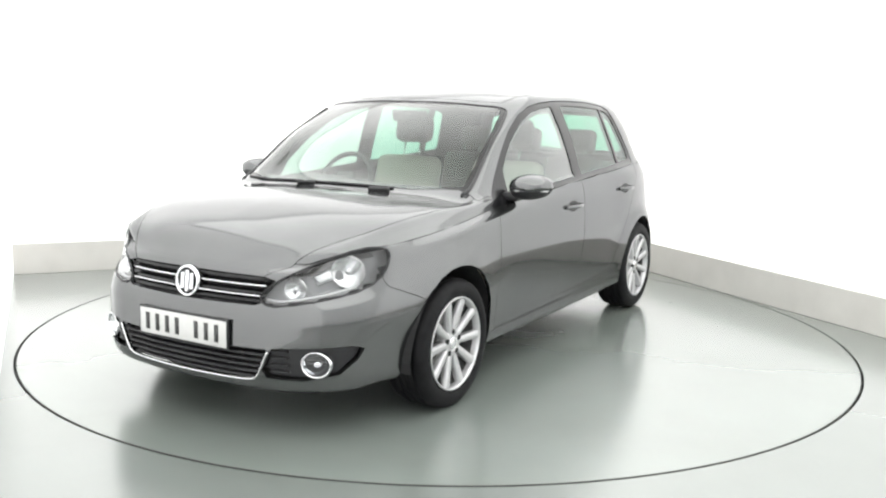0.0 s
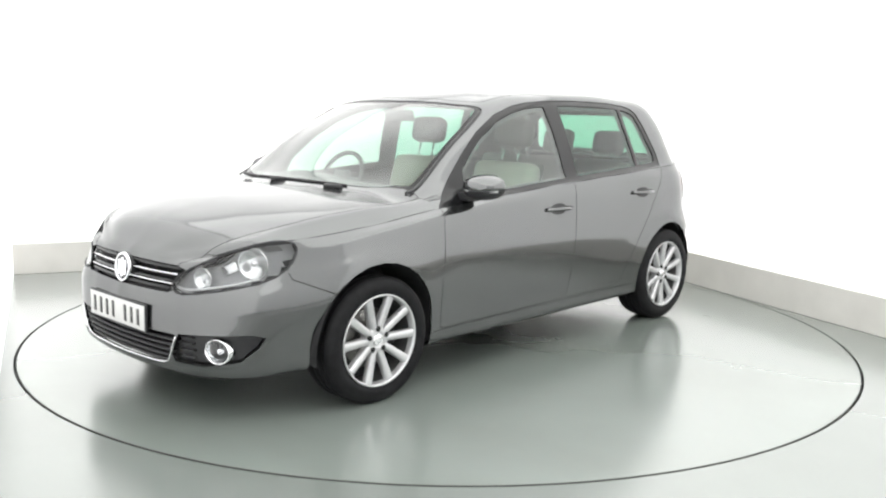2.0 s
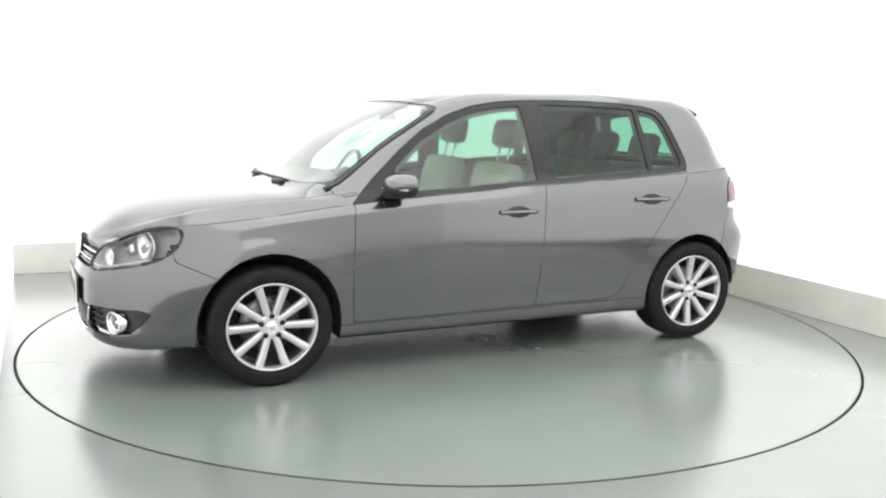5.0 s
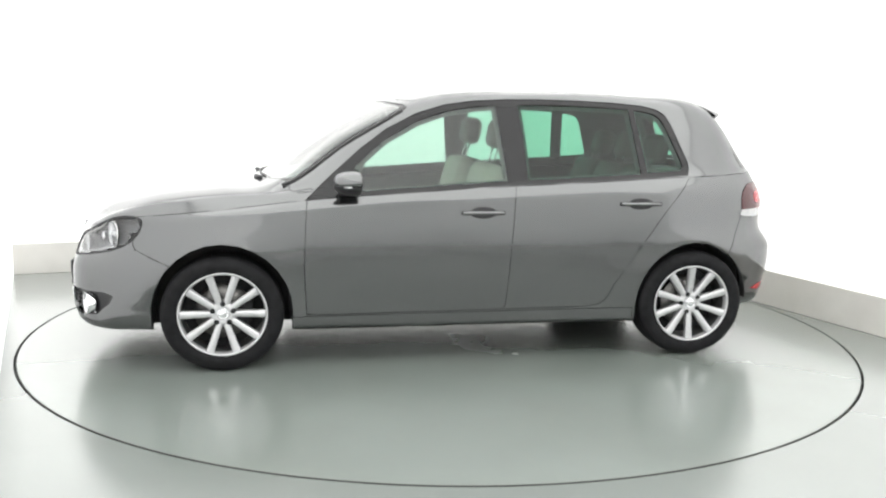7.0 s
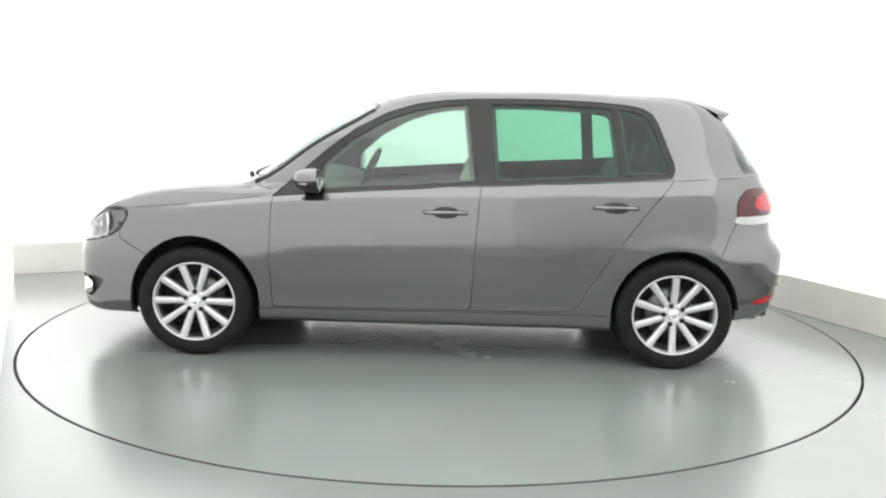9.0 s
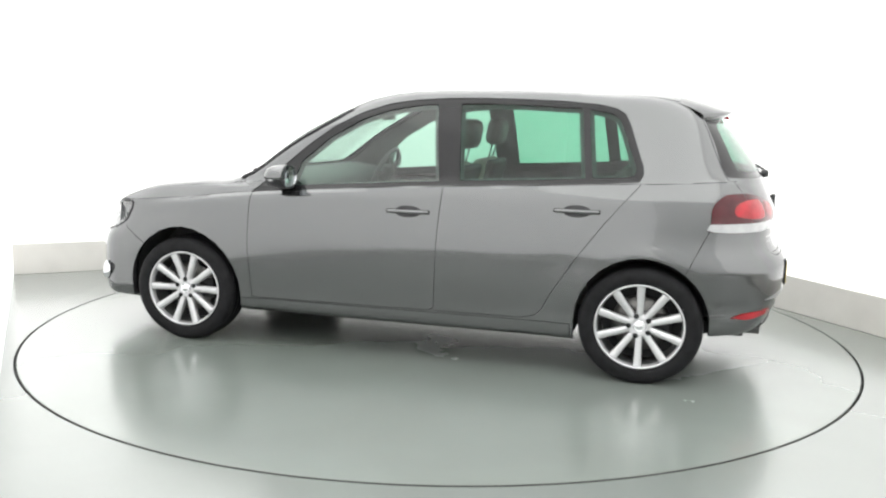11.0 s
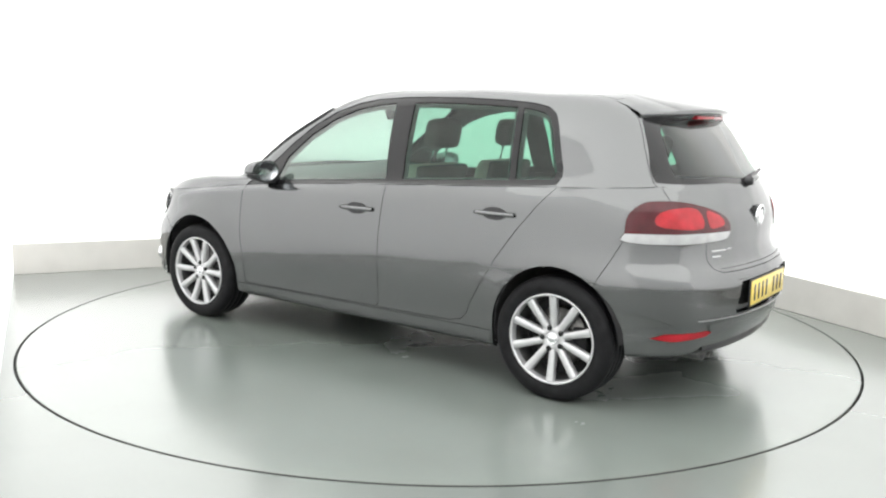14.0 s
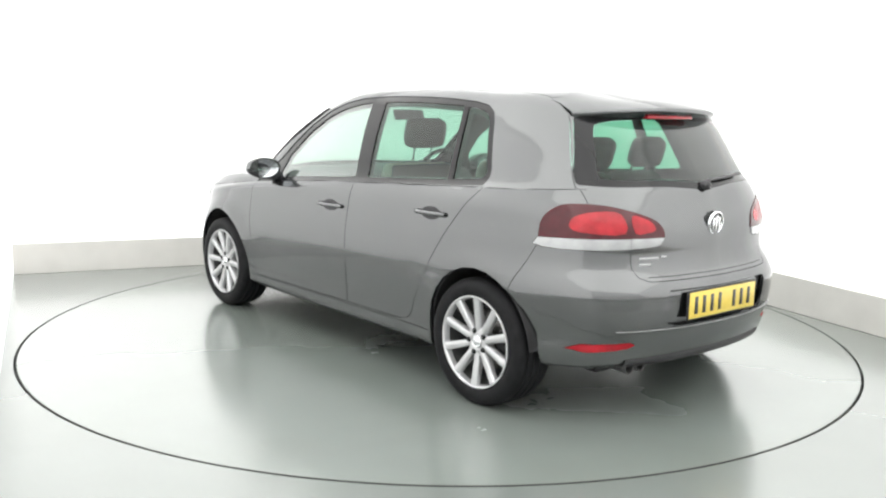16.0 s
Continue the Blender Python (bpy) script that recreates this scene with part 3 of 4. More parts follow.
def true_normal(p):
    """The smooth skin's normal next to p; the right half mirrors the left."""
    sign = -1 if p.y < 0 else 1
    tree, co, no, polys = FIELD
    at, _, k, _ = tree.find_nearest(Vector((p.x, abs(p.y), p.z)))
    n = Vector()
    for w, i in zip(poly_3d_calc([co[i] for i in polys[k]], at), polys[k]):
        n += w * no[i]
    n.normalize()
    return Vector((n.x, n.y * sign, n.z))


def shade_true(ob):
    """Shades a panel by the unparted skin, its folded rims by their own faces (marked by slot 1)."""
    me = ob.data
    cache = {}
    out = [None] * len(me.loops)
    for f in me.polygons:
        for li in f.loop_indices:
            if f.material_index == 1:
                out[li] = tuple(f.normal)
            else:
                vi = me.loops[li].vertex_index
                if vi not in cache:
                    n = true_normal(me.vertices[vi].co)
                    cache[vi] = tuple(n)
                out[li] = cache[vi]
        f.material_index = 0
    me.normals_split_custom_set(out)
    return ob


def panel(verts, faces, gap=0.0017, lip=0.014, push=0.0):
    """A panel as a bmesh (left half): its rim drawn in by gap and folded inwards by lip."""
    bm = bmesh.new()
    vs = [bm.verts.new(v) for v in verts]
    for f in faces:
        try:
            bm.faces.new([vs[i] for i in f])
        except ValueError:
            pass
    bm.normal_update()
    norm = {v: true_normal(v.co) for v in bm.verts}
    if push:
        for v in bm.verts:
            d = norm[v] * push
            if abs(v.co.y) < 1e-4:
                d.y = 0
            v.co -= d
    rim = [e for e in bm.edges if len(e.link_faces) == 1 and not (abs(e.verts[0].co.y) < 1e-4 and abs(e.verts[1].co.y) < 1e-4)]
    move = {}
    for e in rim:
        f = e.link_faces[0]
        d = (e.verts[1].co - e.verts[0].co)
        inward = (norm[e.verts[0]] + norm[e.verts[1]]).cross(d)
        if inward.length < 1e-9:
            continue
        if inward.dot(f.calc_center_median() - e.verts[0].co) < 0:
            inward.negate()
        for v in e.verts:
            move[v] = move.get(v, Vector()) + inward
    for v, d in move.items():
        d = d - norm[v] * d.dot(norm[v])
        if d.length > 1e-6:
            d = d.normalized() * gap
            if abs(v.co.y) < 1e-4:
                d.y = 0
            v.co += d
    if lip and rim:
        twin = {}
        for v in {v for e in rim for v in e.verts}:
            d = norm[v] * lip
            if abs(v.co.y) < 1e-4:
                d.y = 0
            twin[v] = bm.verts.new(v.co - d)
        for e in rim:
            a, b = e.verts
            f = e.link_faces[0]
            order = [l for l in f.loops if l.edge == e][0]
            a, b = order.vert, order.link_loop_next.vert
            bm.faces.new((b, a, twin[a], twin[b])).material_index = 1
            e.smooth = False
    return bm


def mirrored(bm, weld):
    """weld: both halves in one; else a copy on the other side."""
    out = bm.copy() if not weld else bm
    src = bm if weld else out
    if weld:
        g = bmesh.ops.duplicate(bm, geom=list(bm.verts) + list(bm.edges) + list(bm.faces))["geom"]
        vs = [x for x in g if isinstance(x, bmesh.types.BMVert)]
        fs = [x for x in g if isinstance(x, bmesh.types.BMFace)]
    else:
        vs, fs = list(out.verts), list(out.faces)
    for v in vs:
        v.co.y = -v.co.y
    bmesh.ops.reverse_faces(out, faces=fs)
    if weld:
        bmesh.ops.remove_doubles(out, verts=[v for v in out.verts if abs(v.co.y) < 1e-3], dist=0.0005)
    return out


def part_skin():
    bm = skin()
    for _, poly, view, where in CUTS:
        cut(bm, poly, view, where)
    bmesh.ops.remove_doubles(bm, verts=bm.verts, dist=0.0009)
    bm.normal_update()
    groups = {}
    for f in bm.faces:
        name = label_of(f)
        if name:
            groups.setdefault(name, []).append(f)
    data = {}
    for name, fs in groups.items():
        ids, verts, faces = {}, [], []
        for f in fs:
            row = []
            for v in f.verts:
                if v not in ids:
                    ids[v] = len(verts)
                    verts.append(v.co.copy())
                row.append(ids[v])
            faces.append(row)
        data[name] = (verts, faces)
    bm.free()
    return data


car = new("hatchback_car")
car.empty_display_size = 0.3
tagged(car, "grey metallic five-door hatchback on silver alloy wheels, standing on turntable", "car")
SKIN = part_skin()


def both(name, key, material, label="", gap=0.0017, lip=0.014, push=0.0):
    """The left panel and its mirror twin."""
    l = panel(*SKIN[key], gap, lip, push)
    r = mirrored(l, False)
    return shade_true(part(name, l, material, car, label)), shade_true(part(name, r, material, car, label))


def middle(name, key, material, label="", gap=0.0017, lip=0.014, push=0.0):
    return shade_true(part(name, mirrored(panel(*SKIN[key], gap, lip, push), True), material, car, label))


def build_skin():
    p = {}
    p["body"] = middle("body", "body", PAINT)
    p["roof"] = middle("roof", "roof", PAINT, gap=0.003)
    p["bonnet"] = middle("bonnet", "bonnet", PAINT)
    p["front_bumper"] = middle("front_bumper", "front_bumper", PAINT)
    p["rear_bumper"] = middle("rear_bumper", "rear_bumper", PAINT)
    p["tailgate"] = middle("tailgate", "tailgate", PAINT)
    p["fender"] = both("fender", "fender", PAINT)
    p["door_f"] = both("front_door", "door_f", PAINT)
    p["door_r"] = both("rear_door", "door_r", PAINT)
    p["sill"] = both("sill", "sill", PAINT)
    p["plate_bay"] = middle("plate_recess", "plate_bay", PAINT, "", -0.002, 0.0, 0.022)
    p["dlo"] = both("window_surround", "dlo", GLOSSBLACK, "gloss black window surround", 0.001, 0.012, 0.004)
    p["windscreen"] = middle("windscreen", "windscreen", SCREEN_GLASS, "pale green tinted glass", 0.001, 0.0, 0.004)
    p["rear_window"] = middle("rear_window", "rear_window", REAR_GLASS, "dark tinted glass", 0.001, 0.0, 0.003)
    p["ws_border"] = middle("windscreen_border", "ws_border", GLOSSBLACK, "black border band of the windscreen", 0.0005, 0.0, 0.004)
    p["rear_border"] = middle("rear_window_border", "rear_border", GLOSSBLACK, "black border band of the rear window", 0.0005, 0.0, 0.003)
    for k, m in (("pane_f", GREEN_GLASS), ("pane_r", REAR_GLASS), ("pane_q", REAR_GLASS)):
        for o in both("window_pane", k, m, "green tinted glass", -0.002, 0.0, 0.009):
            o.visible_shadow = False
    p["windscreen"].visible_shadow = p["rear_window"].visible_shadow = False
    return p


SHELL = build_skin()


# ---- wheels ----
def build_wheel(x, side):
    """side 1: left. The wheel's outer face lies at y = 0.865 * side."""
    w = new("wheel")
    w.parent = car
    w.matrix_basis = pose(x, 0.0, 0.299)
    turn = radians(0 if x > 0 else -18)
    squash = Matrix.Diagonal((1, side, 0.96, 1))

    def put(name, bm, material, label=""):
        bmesh.ops.transform(bm, matrix=squash, verts=bm.verts)
        bmesh.ops.recalc_face_normals(bm, faces=bm.faces)
        return part(name, bm, material, w, label)

    bm = bmesh.new()
    lathe(bm, [(0.222, .668), (0.245, .660), (0.285, .662), (0.302, .672), (0.309, .690), (0.3115, .715), (0.3115, .730), (0.307, .733), (0.307, .739), (0.3115, .742), (0.3120, .768),
               (0.307, .771), (0.307, .777), (0.3120, .780), (0.3115, .808), (0.307, .811), (0.307, .817), (0.3115, .820), (0.3105, .838), (0.304, .856), (0.288, .868), (0.262, .873),
               (0.240, .869), (0.228, .862), (0.222, .855)], 72, close=True)
    put("tyre", bm, RUBBER, "black rubber tyre")
    bm = bmesh.new()
    lathe(bm, [(0.224, .858), (0.2265, .866), (0.222, .869), (0.216, .866), (0.213, .855), (0.209, .835)], 72)
    for i in range(10):
        a = 2 * math.pi * i / 10 + turn
        c, s = math.cos(a), math.sin(a)
        sect = [(0.045, 0.0150, .846, .800), (0.09, 0.0172, .850, .812), (0.15, 0.0186, .856, .826), (0.213, 0.0210, .863, .836)]
        rows = []
        for r, h, yo, yi in sect:
            pts = [(-h, yi), (-h, yo - .006), (-h * .72, yo), (h * .72, yo), (h, yo - .006), (h, yi)]
            rows.append([bm.verts.new((r * c - q * s, yy, r * s + q * c)) for q, yy in pts])
        for p, q in zip(rows, rows[1:]):
            for k in range(5):
                bm.faces.new((p[k], p[k + 1], q[k + 1], q[k]))
    lathe(bm, [(0.001, .838), (0.028, .840), (0.030, .846), (0.044, .848), (0.062, .846), (0.070, .836), (0.070, .80)], 40)
    put("rim", bm, ALLOY, "silver ten-spoke alloy rim")
    bm = bmesh.new()
    lathe(bm, [(0.212, .850), (0.206, .80), (0.205, .70), (0.222, .68)], 72)
    put("rim_barrel", bm, BARREL, "dark grey inner rim barrel")
    # black discs, proud of the hub, stand in for shaded bolt holes
    for i in range(5):
        a = 2 * math.pi * (i + 0.25) / 5 + turn
        bm = bmesh.new()
        lathe(bm, [(0.0005, .8500), (0.0128, .8505), (0.0140, .8490), (0.0142, .842)], 16)
        bmesh.ops.translate(bm, verts=bm.verts, vec=(0.0540 * math.cos(a), 0, 0.0540 * math.sin(a)))
        put("wheel_bolt", bm, GLOSSBLACK, "dark recessed wheel bolt")
    bm = bmesh.new()
    lathe(bm, [(0.0005, .853), (0.020, .8528), (0.022, .8515), (0.024, .8535), (0.028, .8535), (0.0305, .848), (0.0305, .84)], 32)
    put("hub_cap", bm, CHROME, "round chrome hub cap")
    bm = bmesh.new()
    lathe(bm, [(0.06, .775), (0.145, .775), (0.147, .770), (0.147, .745), (0.06, .745)], 48)
    lathe(bm, [(0.001, .80), (0.066, .80), (0.07, .79), (0.07, .74)], 30)
    put("brake_disc", bm, STEEL, "grey steel brake disc")
    bm = bmesh.new()
    box(bm, -0.155, -0.075, .735, .80, -0.06, 0.06, 0.012)
    put("brake_caliper", bm, DARK, "dark brake caliper")
    bm = bmesh.new()
    lathe(bm, [(0.20, .735), (0.001, .735)], 40)
    put("back_plate", bm, DARK)
    return w


for wx in (1.290, -1.290):
    for sd in (1, -1):
        build_wheel(wx, sd)


def build_under():
    # inner skin behind the joints, wheel houses, floor pan
    for cx, rx, rz in ((1.29, 0.355, 0.365), (-1.29, 0.339, 0.351)):
        for sd in (1, -1):
            bm = bmesh.new()
            n = 26
            first = 1.06 if cx > 0 else 0.98
            ang = [math.pi * (first - (first + 0.06) * i / n) for i in range(n + 1)]
            a = [bm.verts.new((cx + rx * math.cos(g), sd * (0.840 + 0.030 * max(0.0, math.sin(g)) ** 0.7), 0.30 + rz * math.sin(g))) for g in ang]
            b = [bm.verts.new((v.co.x, sd * 0.60, v.co.z)) for v in a]
            for i in range(n):
                bm.faces.new((a[i], a[i + 1], b[i + 1], b[i]))
            bm.faces.new(b)
            part("wheel_arch_liner", bm, DARK, car, "black plastic wheel arch liner", smooth=False)
    bm = bmesh.new()
    box(bm, -0.93, 0.93, -0.79, 0.79, 0.19, 0.25, 0.01)
    box(bm, 0.90, 1.95, -0.60, 0.60, 0.20, 0.27, 0.01)
    box(bm, -1.80, -0.90, -0.60, 0.60, 0.23, 0.30, 0.01)
    part("floor_pan", bm, DARK, car, "dark floor pan", smooth=False)
    bm = bmesh.new()
    box(bm, 0.90, 0.95, -0.76, 0.76, 0.26, 0.80, 0.01)
    part("bulkhead", bm, DARK, car, "dark bulkhead", smooth=False)
    bm = bmesh.new()
    box(bm, 1.80, 1.90, -0.38, 0.38, 0.26, 0.66, 0.01)
    part("radiator", bm, DARK, car, "dark radiator", smooth=False)


build_under()


# ---- where the skin lies, for the fittings on it ----


def skin_tree():
    vs, fs = [], []
    for verts, faces in SKIN.values():
        k = len(vs)
        vs += verts
        fs += [[i + k for i in f] for f in faces]
    return BVHTree.FromPolygons(vs, fs)


TREE = skin_tree()


def front_x(y, z):
    h = TREE.ray_cast(Vector((4, max(abs(y), 0.001), z)), Vector((-1, 0, 0)))[0]
    return h.x if h else 2.0


def rear_x(y, z):
    h = TREE.ray_cast(Vector((-4, max(abs(y), 0.001), z)), Vector((1, 0, 0)))[0]
    return h.x if h else -1.95


def side_y(x, z):
    h = TREE.ray_cast(Vector((x, 3, z)), Vector((0, -1, 0)))[0]
    return h.y if h else 0.8


def top_z(x, y):
    h = TREE.ray_cast(Vector((x, max(abs(y), 0.001), 3)), Vector((0, 0, -1)))[0]
    return h.z if h else 0.9


def blade(bm, ys, z, depth, thick, out, surf=front_x, slope=0.0):
    """A slat that follows the nose or tail: ys across, its front edge 'out' proud of the skin."""
    sign = 1 if surf is front_x else -1
    rows = []
    for y in ys:
        x = surf(y, z) + sign * out
        rows.append([bm.verts.new((x, y, z + thick / 2)), bm.verts.new((x + sign * 0.002, y, z)), bm.verts.new((x, y, z - thick / 2)),
                     bm.verts.new((x - sign * depth, y, z - thick / 2 + slope)), bm.verts.new((x - sign * depth, y, z + thick / 2 + slope))])
    for p, q in zip(rows, rows[1:]):
        for k in range(5):
            bm.faces.new((p[k], p[(k + 1) % 5], q[(k + 1) % 5], q[k]))
    bm.faces.new(rows[0])
    bm.faces.new(rows[-1][::-1])
    bmesh.ops.recalc_face_normals(bm, faces=bm.faces)


def span(a, b, n):
    return [a + (b - a) * i / n for i in range(n + 1)]


def disc(bm, prof, centre, turn_z, squash=0.96, n=32, lean=0.0):
    """A turned part whose axis points along +x, then turned about z (degrees) and set at centre."""
    b2 = bmesh.new()
    lathe(b2, prof, n)
    m = Matrix.Translation(centre) @ Matrix.Rotation(radians(turn_z), 4, "Z") @ Matrix.Rotation(radians(lean), 4, "Y") @ Matrix.Diagonal((1, 1, squash, 1)) @ Matrix.Rotation(radians(-90), 4, "Z")
    bmesh.ops.transform(b2, matrix=m, verts=b2.verts)
    bmesh.ops.recalc_face_normals(b2, faces=b2.faces)
    me = bpy.data.meshes.new("turned")
    b2.to_mesh(me)
    b2.free()
    bm.from_mesh(me)
    bpy.data.meshes.remove(me)


def half_panel(key, sd, gap, lip, push):
    bm = panel(*SKIN[key], gap, lip, push)
    if sd < 0:
        out = mirrored(bm, False)
        bm.free()
        return out
    return bm


LAMP_GREY = mat("lamp_housing_grey", (0.22, 0.22, 0.225), 0.38, 0.25, noise_scale=50, noise_amt=0.1)
BOWL = mat("lamp_bowl_chrome", (0.66, 0.66, 0.665), 0.16, 0.95, noise_scale=30, rough_amt=0.05)


def build_front():
    for sd in (1, -1):
        h = part("headlight", half_panel("headlight", sd, -0.012, 0.0, 0.050), LAMP_GREY, car, "clear-lensed twin-reflector headlight in a grey housing")
        rim = part("surround", half_panel("headlight", sd, 0.001, 0.012, 0.0), GLOSSBLACK, h, "thin black lamp surround")
        bm = bmesh.new()
        bm.from_mesh(rim.data)
        inner = [f for f in bm.faces if f.calc_area() > 0 and not any(not e.smooth for e in f.edges)]
        rim_faces = [f for f in bm.faces if any(not e.smooth for e in f.edges)]
        bmesh.ops.delete(bm, geom=[f for f in bm.faces if f not in set(rim_faces)], context="FACES")
        bm.to_mesh(rim.data)
        bm.free()
        lens = part("lens", half_panel("headlight", sd, 0.003, 0.0, 0.002), LENS, h, "clear plastic lens")
        lens.visible_shadow = False
        # added black tube draws the dark outline round the lens
        edge = [(front_x(y, z) + 0.001, sd * y, z) for y, z in HEADLIGHT[::2] if y < 0.757]
        bm = bmesh.new()
        tube(bm, edge + edge[:1], 0.0042, 6)
        part("gasket", bm, BLACK, h, "black rubber gasket round the lens")
        for y, z, r, turn in ((0.500, 0.622, 0.047, 14), (0.652, 0.690, 0.068, 26)):
            x = front_x(y, z) - 0.026
            bm = bmesh.new()
            disc(bm, [(r, .0), (r * 1.03, .006), (r * 1.05, .0), (r * 1.0, -.004), (r * .86, -.010), (r * .6, -.020), (r * .28, -.026), (0.002, -.027)], (x, sd * y, z), sd * turn)
            part("reflector", bm, BOWL, h, "bright chrome reflector bowl")
            bm = bmesh.new()
            disc(bm, [(0.001, .004), (r * .18, .002), (r * .24, -.006), (r * .22, -.018), (r * .2, -.026)], (x, sd * y, z), sd * turn, n=16)
            part("bulb_shield", bm, BOWL, h)
        bm = bmesh.new()
        box(bm, -.006, .006, -.04, .04, -.022, .022, 0.005, pose(front_x(.575, .665) - .045, sd * .575, .664, 24 * sd, 0, sd * 20))
        part("indicator_reflector", bm, BOWL, h, "bright indicator reflector")
        bm = bmesh.new()
        pts = [(front_x(y, z) - 0.016, sd * y, z) for y, z in ((.40, .578), (.46, .573), (.55, .588), (.62, .604), (.69, .628))]
        tube(bm, smooth_line(pts, 4), 0.008, 6, 0.7)
        part("chrome_sweep", bm, ALLOY, h, "silver strip along the lamp's lower edge")
        # fog lamp bay
        b = part("fog_lamp_bay", half_panel("fog_bay", sd, 0.002, 0.0, 0.030), BLACK, car, "black plastic fog lamp bay")
        for z in (.285, .315, .345, .372):
            bm = bmesh.new()
            blade(bm, [sd * y for y in span(.43, .50, 4)], z, 0.02, 0.008, -0.016)
            part("bay_slat", bm, BLACK, b)
        y, z = 0.606, 0.322
        x = front_x(y, z) - 0.010
        bm = bmesh.new()
        disc(bm, [(0.053, -.03), (0.056, .004), (0.061, .008), (0.065, .004), (0.066, -.03)], (x, sd * y, z), sd * 20, 0.86, 40)
        part("fog_lamp_ring", bm, CHROME, b, "chrome ring round the fog lamp")
        bm = bmesh.new()
        disc(bm, [(0.054, -.004), (0.042, -.026), (0.022, -.040), (0.001, -.044)], (x, sd * y, z), sd * 20, 0.86)
        disc(bm, [(0.001, -.006), (0.013, -.008), (0.016, -.02), (0.014, -.04)], (x, sd * y, z), sd * 20, 0.86, 20)
        part("fog_lamp_reflector", bm, CHROME, b, "bright fog lamp reflector")
        bm = bmesh.new()
        disc(bm, [(0.055, -.002), (0.040, .003), (0.020, .006), (0.001, .007)], (x, sd * y, z), sd * 20, 0.86)
        l2 = part("fog_lamp_lens", bm, LENS, b, "clear fog lamp lens")
        l2.visible_shadow = False
    g = part("upper_grille", mirrored(panel(*SKIN["grille"], 0.001, 0.0, 0.040), True), BLACK, car, "black radiator grille with chrome strips")
    for z, hw in ((0.655, 0.405), (0.626, 0.392), (0.597, 0.372), (0.567, 0.372)):
        bm = bmesh.new()
        blade(bm, span(-hw, hw, 28), z, 0.035, 0.017, -0.008, slope=0.004)
        part("slat", bm, GLOSSBLACK, g, "gloss black grille slat")
    for z, hw in ((0.632, 0.392), (0.591, 0.378)):
        bm = bmesh.new()
        blade(bm, span(-hw, hw, 28), z, 0.012, 0.0055, 0.001)
        part("chrome_strip", bm, CHROME, g, "thin chrome strip")
    lg = part("lower_grille", mirrored(panel(*SKIN["low_grille"], 0.001, 0.0, 0.045), True), BLACK, car, "black lower air intake grille")
    for z, hw in ((0.352, 0.415), (0.327, 0.400), (0.302, 0.388), (0.277, 0.372), (0.254, 0.352)):
        bm = bmesh.new()
        blade(bm, span(-hw, hw, 26), z, 0.03, 0.010, -0.010, slope=0.003)
        part("slat", bm, BLACK, lg)
    bm = bmesh.new()
    side = [(.432, .372), (.412, .330), (.392, .288), (.372, .258), (.335, .244), (.25, .240), (.12, .238)]
    line = [(front_x(y, z) + 0.001, y, z) for y, z in side]
    line = line + [(front_x(0, .238) + .001, 0, .238)] + [(x, -y, z) for x, y, z in line[::-1]]
    tube(bm, smooth_line(line, 4), 0.0048, 8)
    part("chrome_strip", bm, CHROME, lg, "chrome strip round the lower intake")
    # lip below the bumper
    bm = bmesh.new()
    rows = []
    for y in span(-0.60, 0.60, 40):
        x = front_x(y, 0.235)
        rows.append([bm.verts.new((x - .040, y, .212)), bm.verts.new((x - .032, y, .204)), bm.verts.new((x - .036, y, .192)), bm.verts.new((x - .08, y, .190))])
    for p, q in zip(rows, rows[1:]):
        for k in range(3):
            bm.faces.new((p[k], q[k], q[k + 1], p[k + 1]))
    bmesh.ops.recalc_face_normals(bm, faces=bm.faces)
    part("front_lip", bm, BLACK, car, "black lower lip of the bumper")
    # emblem, a plain chrome disc
    e = new("front_emblem")
    e.parent = car
    x = 2.088
    bm = bmesh.new()
    disc(bm, [(0.0005, .004), (0.060, .003), (0.066, -.004), (0.068, -.05)], (x, 0, .617), 0, 1.0, 40, -6)
    part("emblem_disc", bm, GLOSSBLACK, e, "dark round emblem ground")
    bm = bmesh.new()
    disc(bm, [(0.054, .002), (0.056, .009), (0.061, .011), (0.066, .009), (0.068, .0)], (x, 0, .617), 0, 1.0, 40, -6)
    part("emblem_ring", bm, CHROME, e, "chrome emblem ring")
    bm = bmesh.new()
    for k in (-1, 0, 1):
        box(bm, 0.004, 0.010, k * .026 - .0095, k * .026 + .0095, -.045 + .010 * abs(k), .045 - .010 * abs(k), 0.003, pose(x, 0, .617, 0, -6, 0))
    part("emblem_bars", bm, CHROME, e, "plain chrome emblem bars")


def plate(name, x, z, w, h, sign, lean, ground, label):
    """A registration plate whose characters are plain bars."""
    p = new(name)
    p.parent = car
    p["label"] = label
    m = pose(x, 0, z, 0, lean, 0 if sign > 0 else 180)
    bm = bmesh.new()
    box(bm, -0.004, 0.0, -w / 2, w / 2, -h / 2, h / 2, 0.0015, m)
    part("plate_ground", bm, ground, p)
    bm = bmesh.new()
    box(bm, -0.014, -0.004, -w / 2 - .008, w / 2 + .008, -h / 2 - .008, h / 2 + .008, 0.002, m)
    part("plate_holder", bm, BLACK, p)
    step = w / 8.6
    for i in range(8):
        if i == 4:
            continue
        y = -w / 2 + step * (0.8 + i) if i < 4 else -w / 2 + step * (0.75 + i * 0.99)
        bm = bmesh.new()
        box(bm, 0.0, 0.0012, y - step * .20, y + step * .20, -h * .33, h * .33, 0.0, m)
        part("plate_bar", bm, INK, p)
    return p


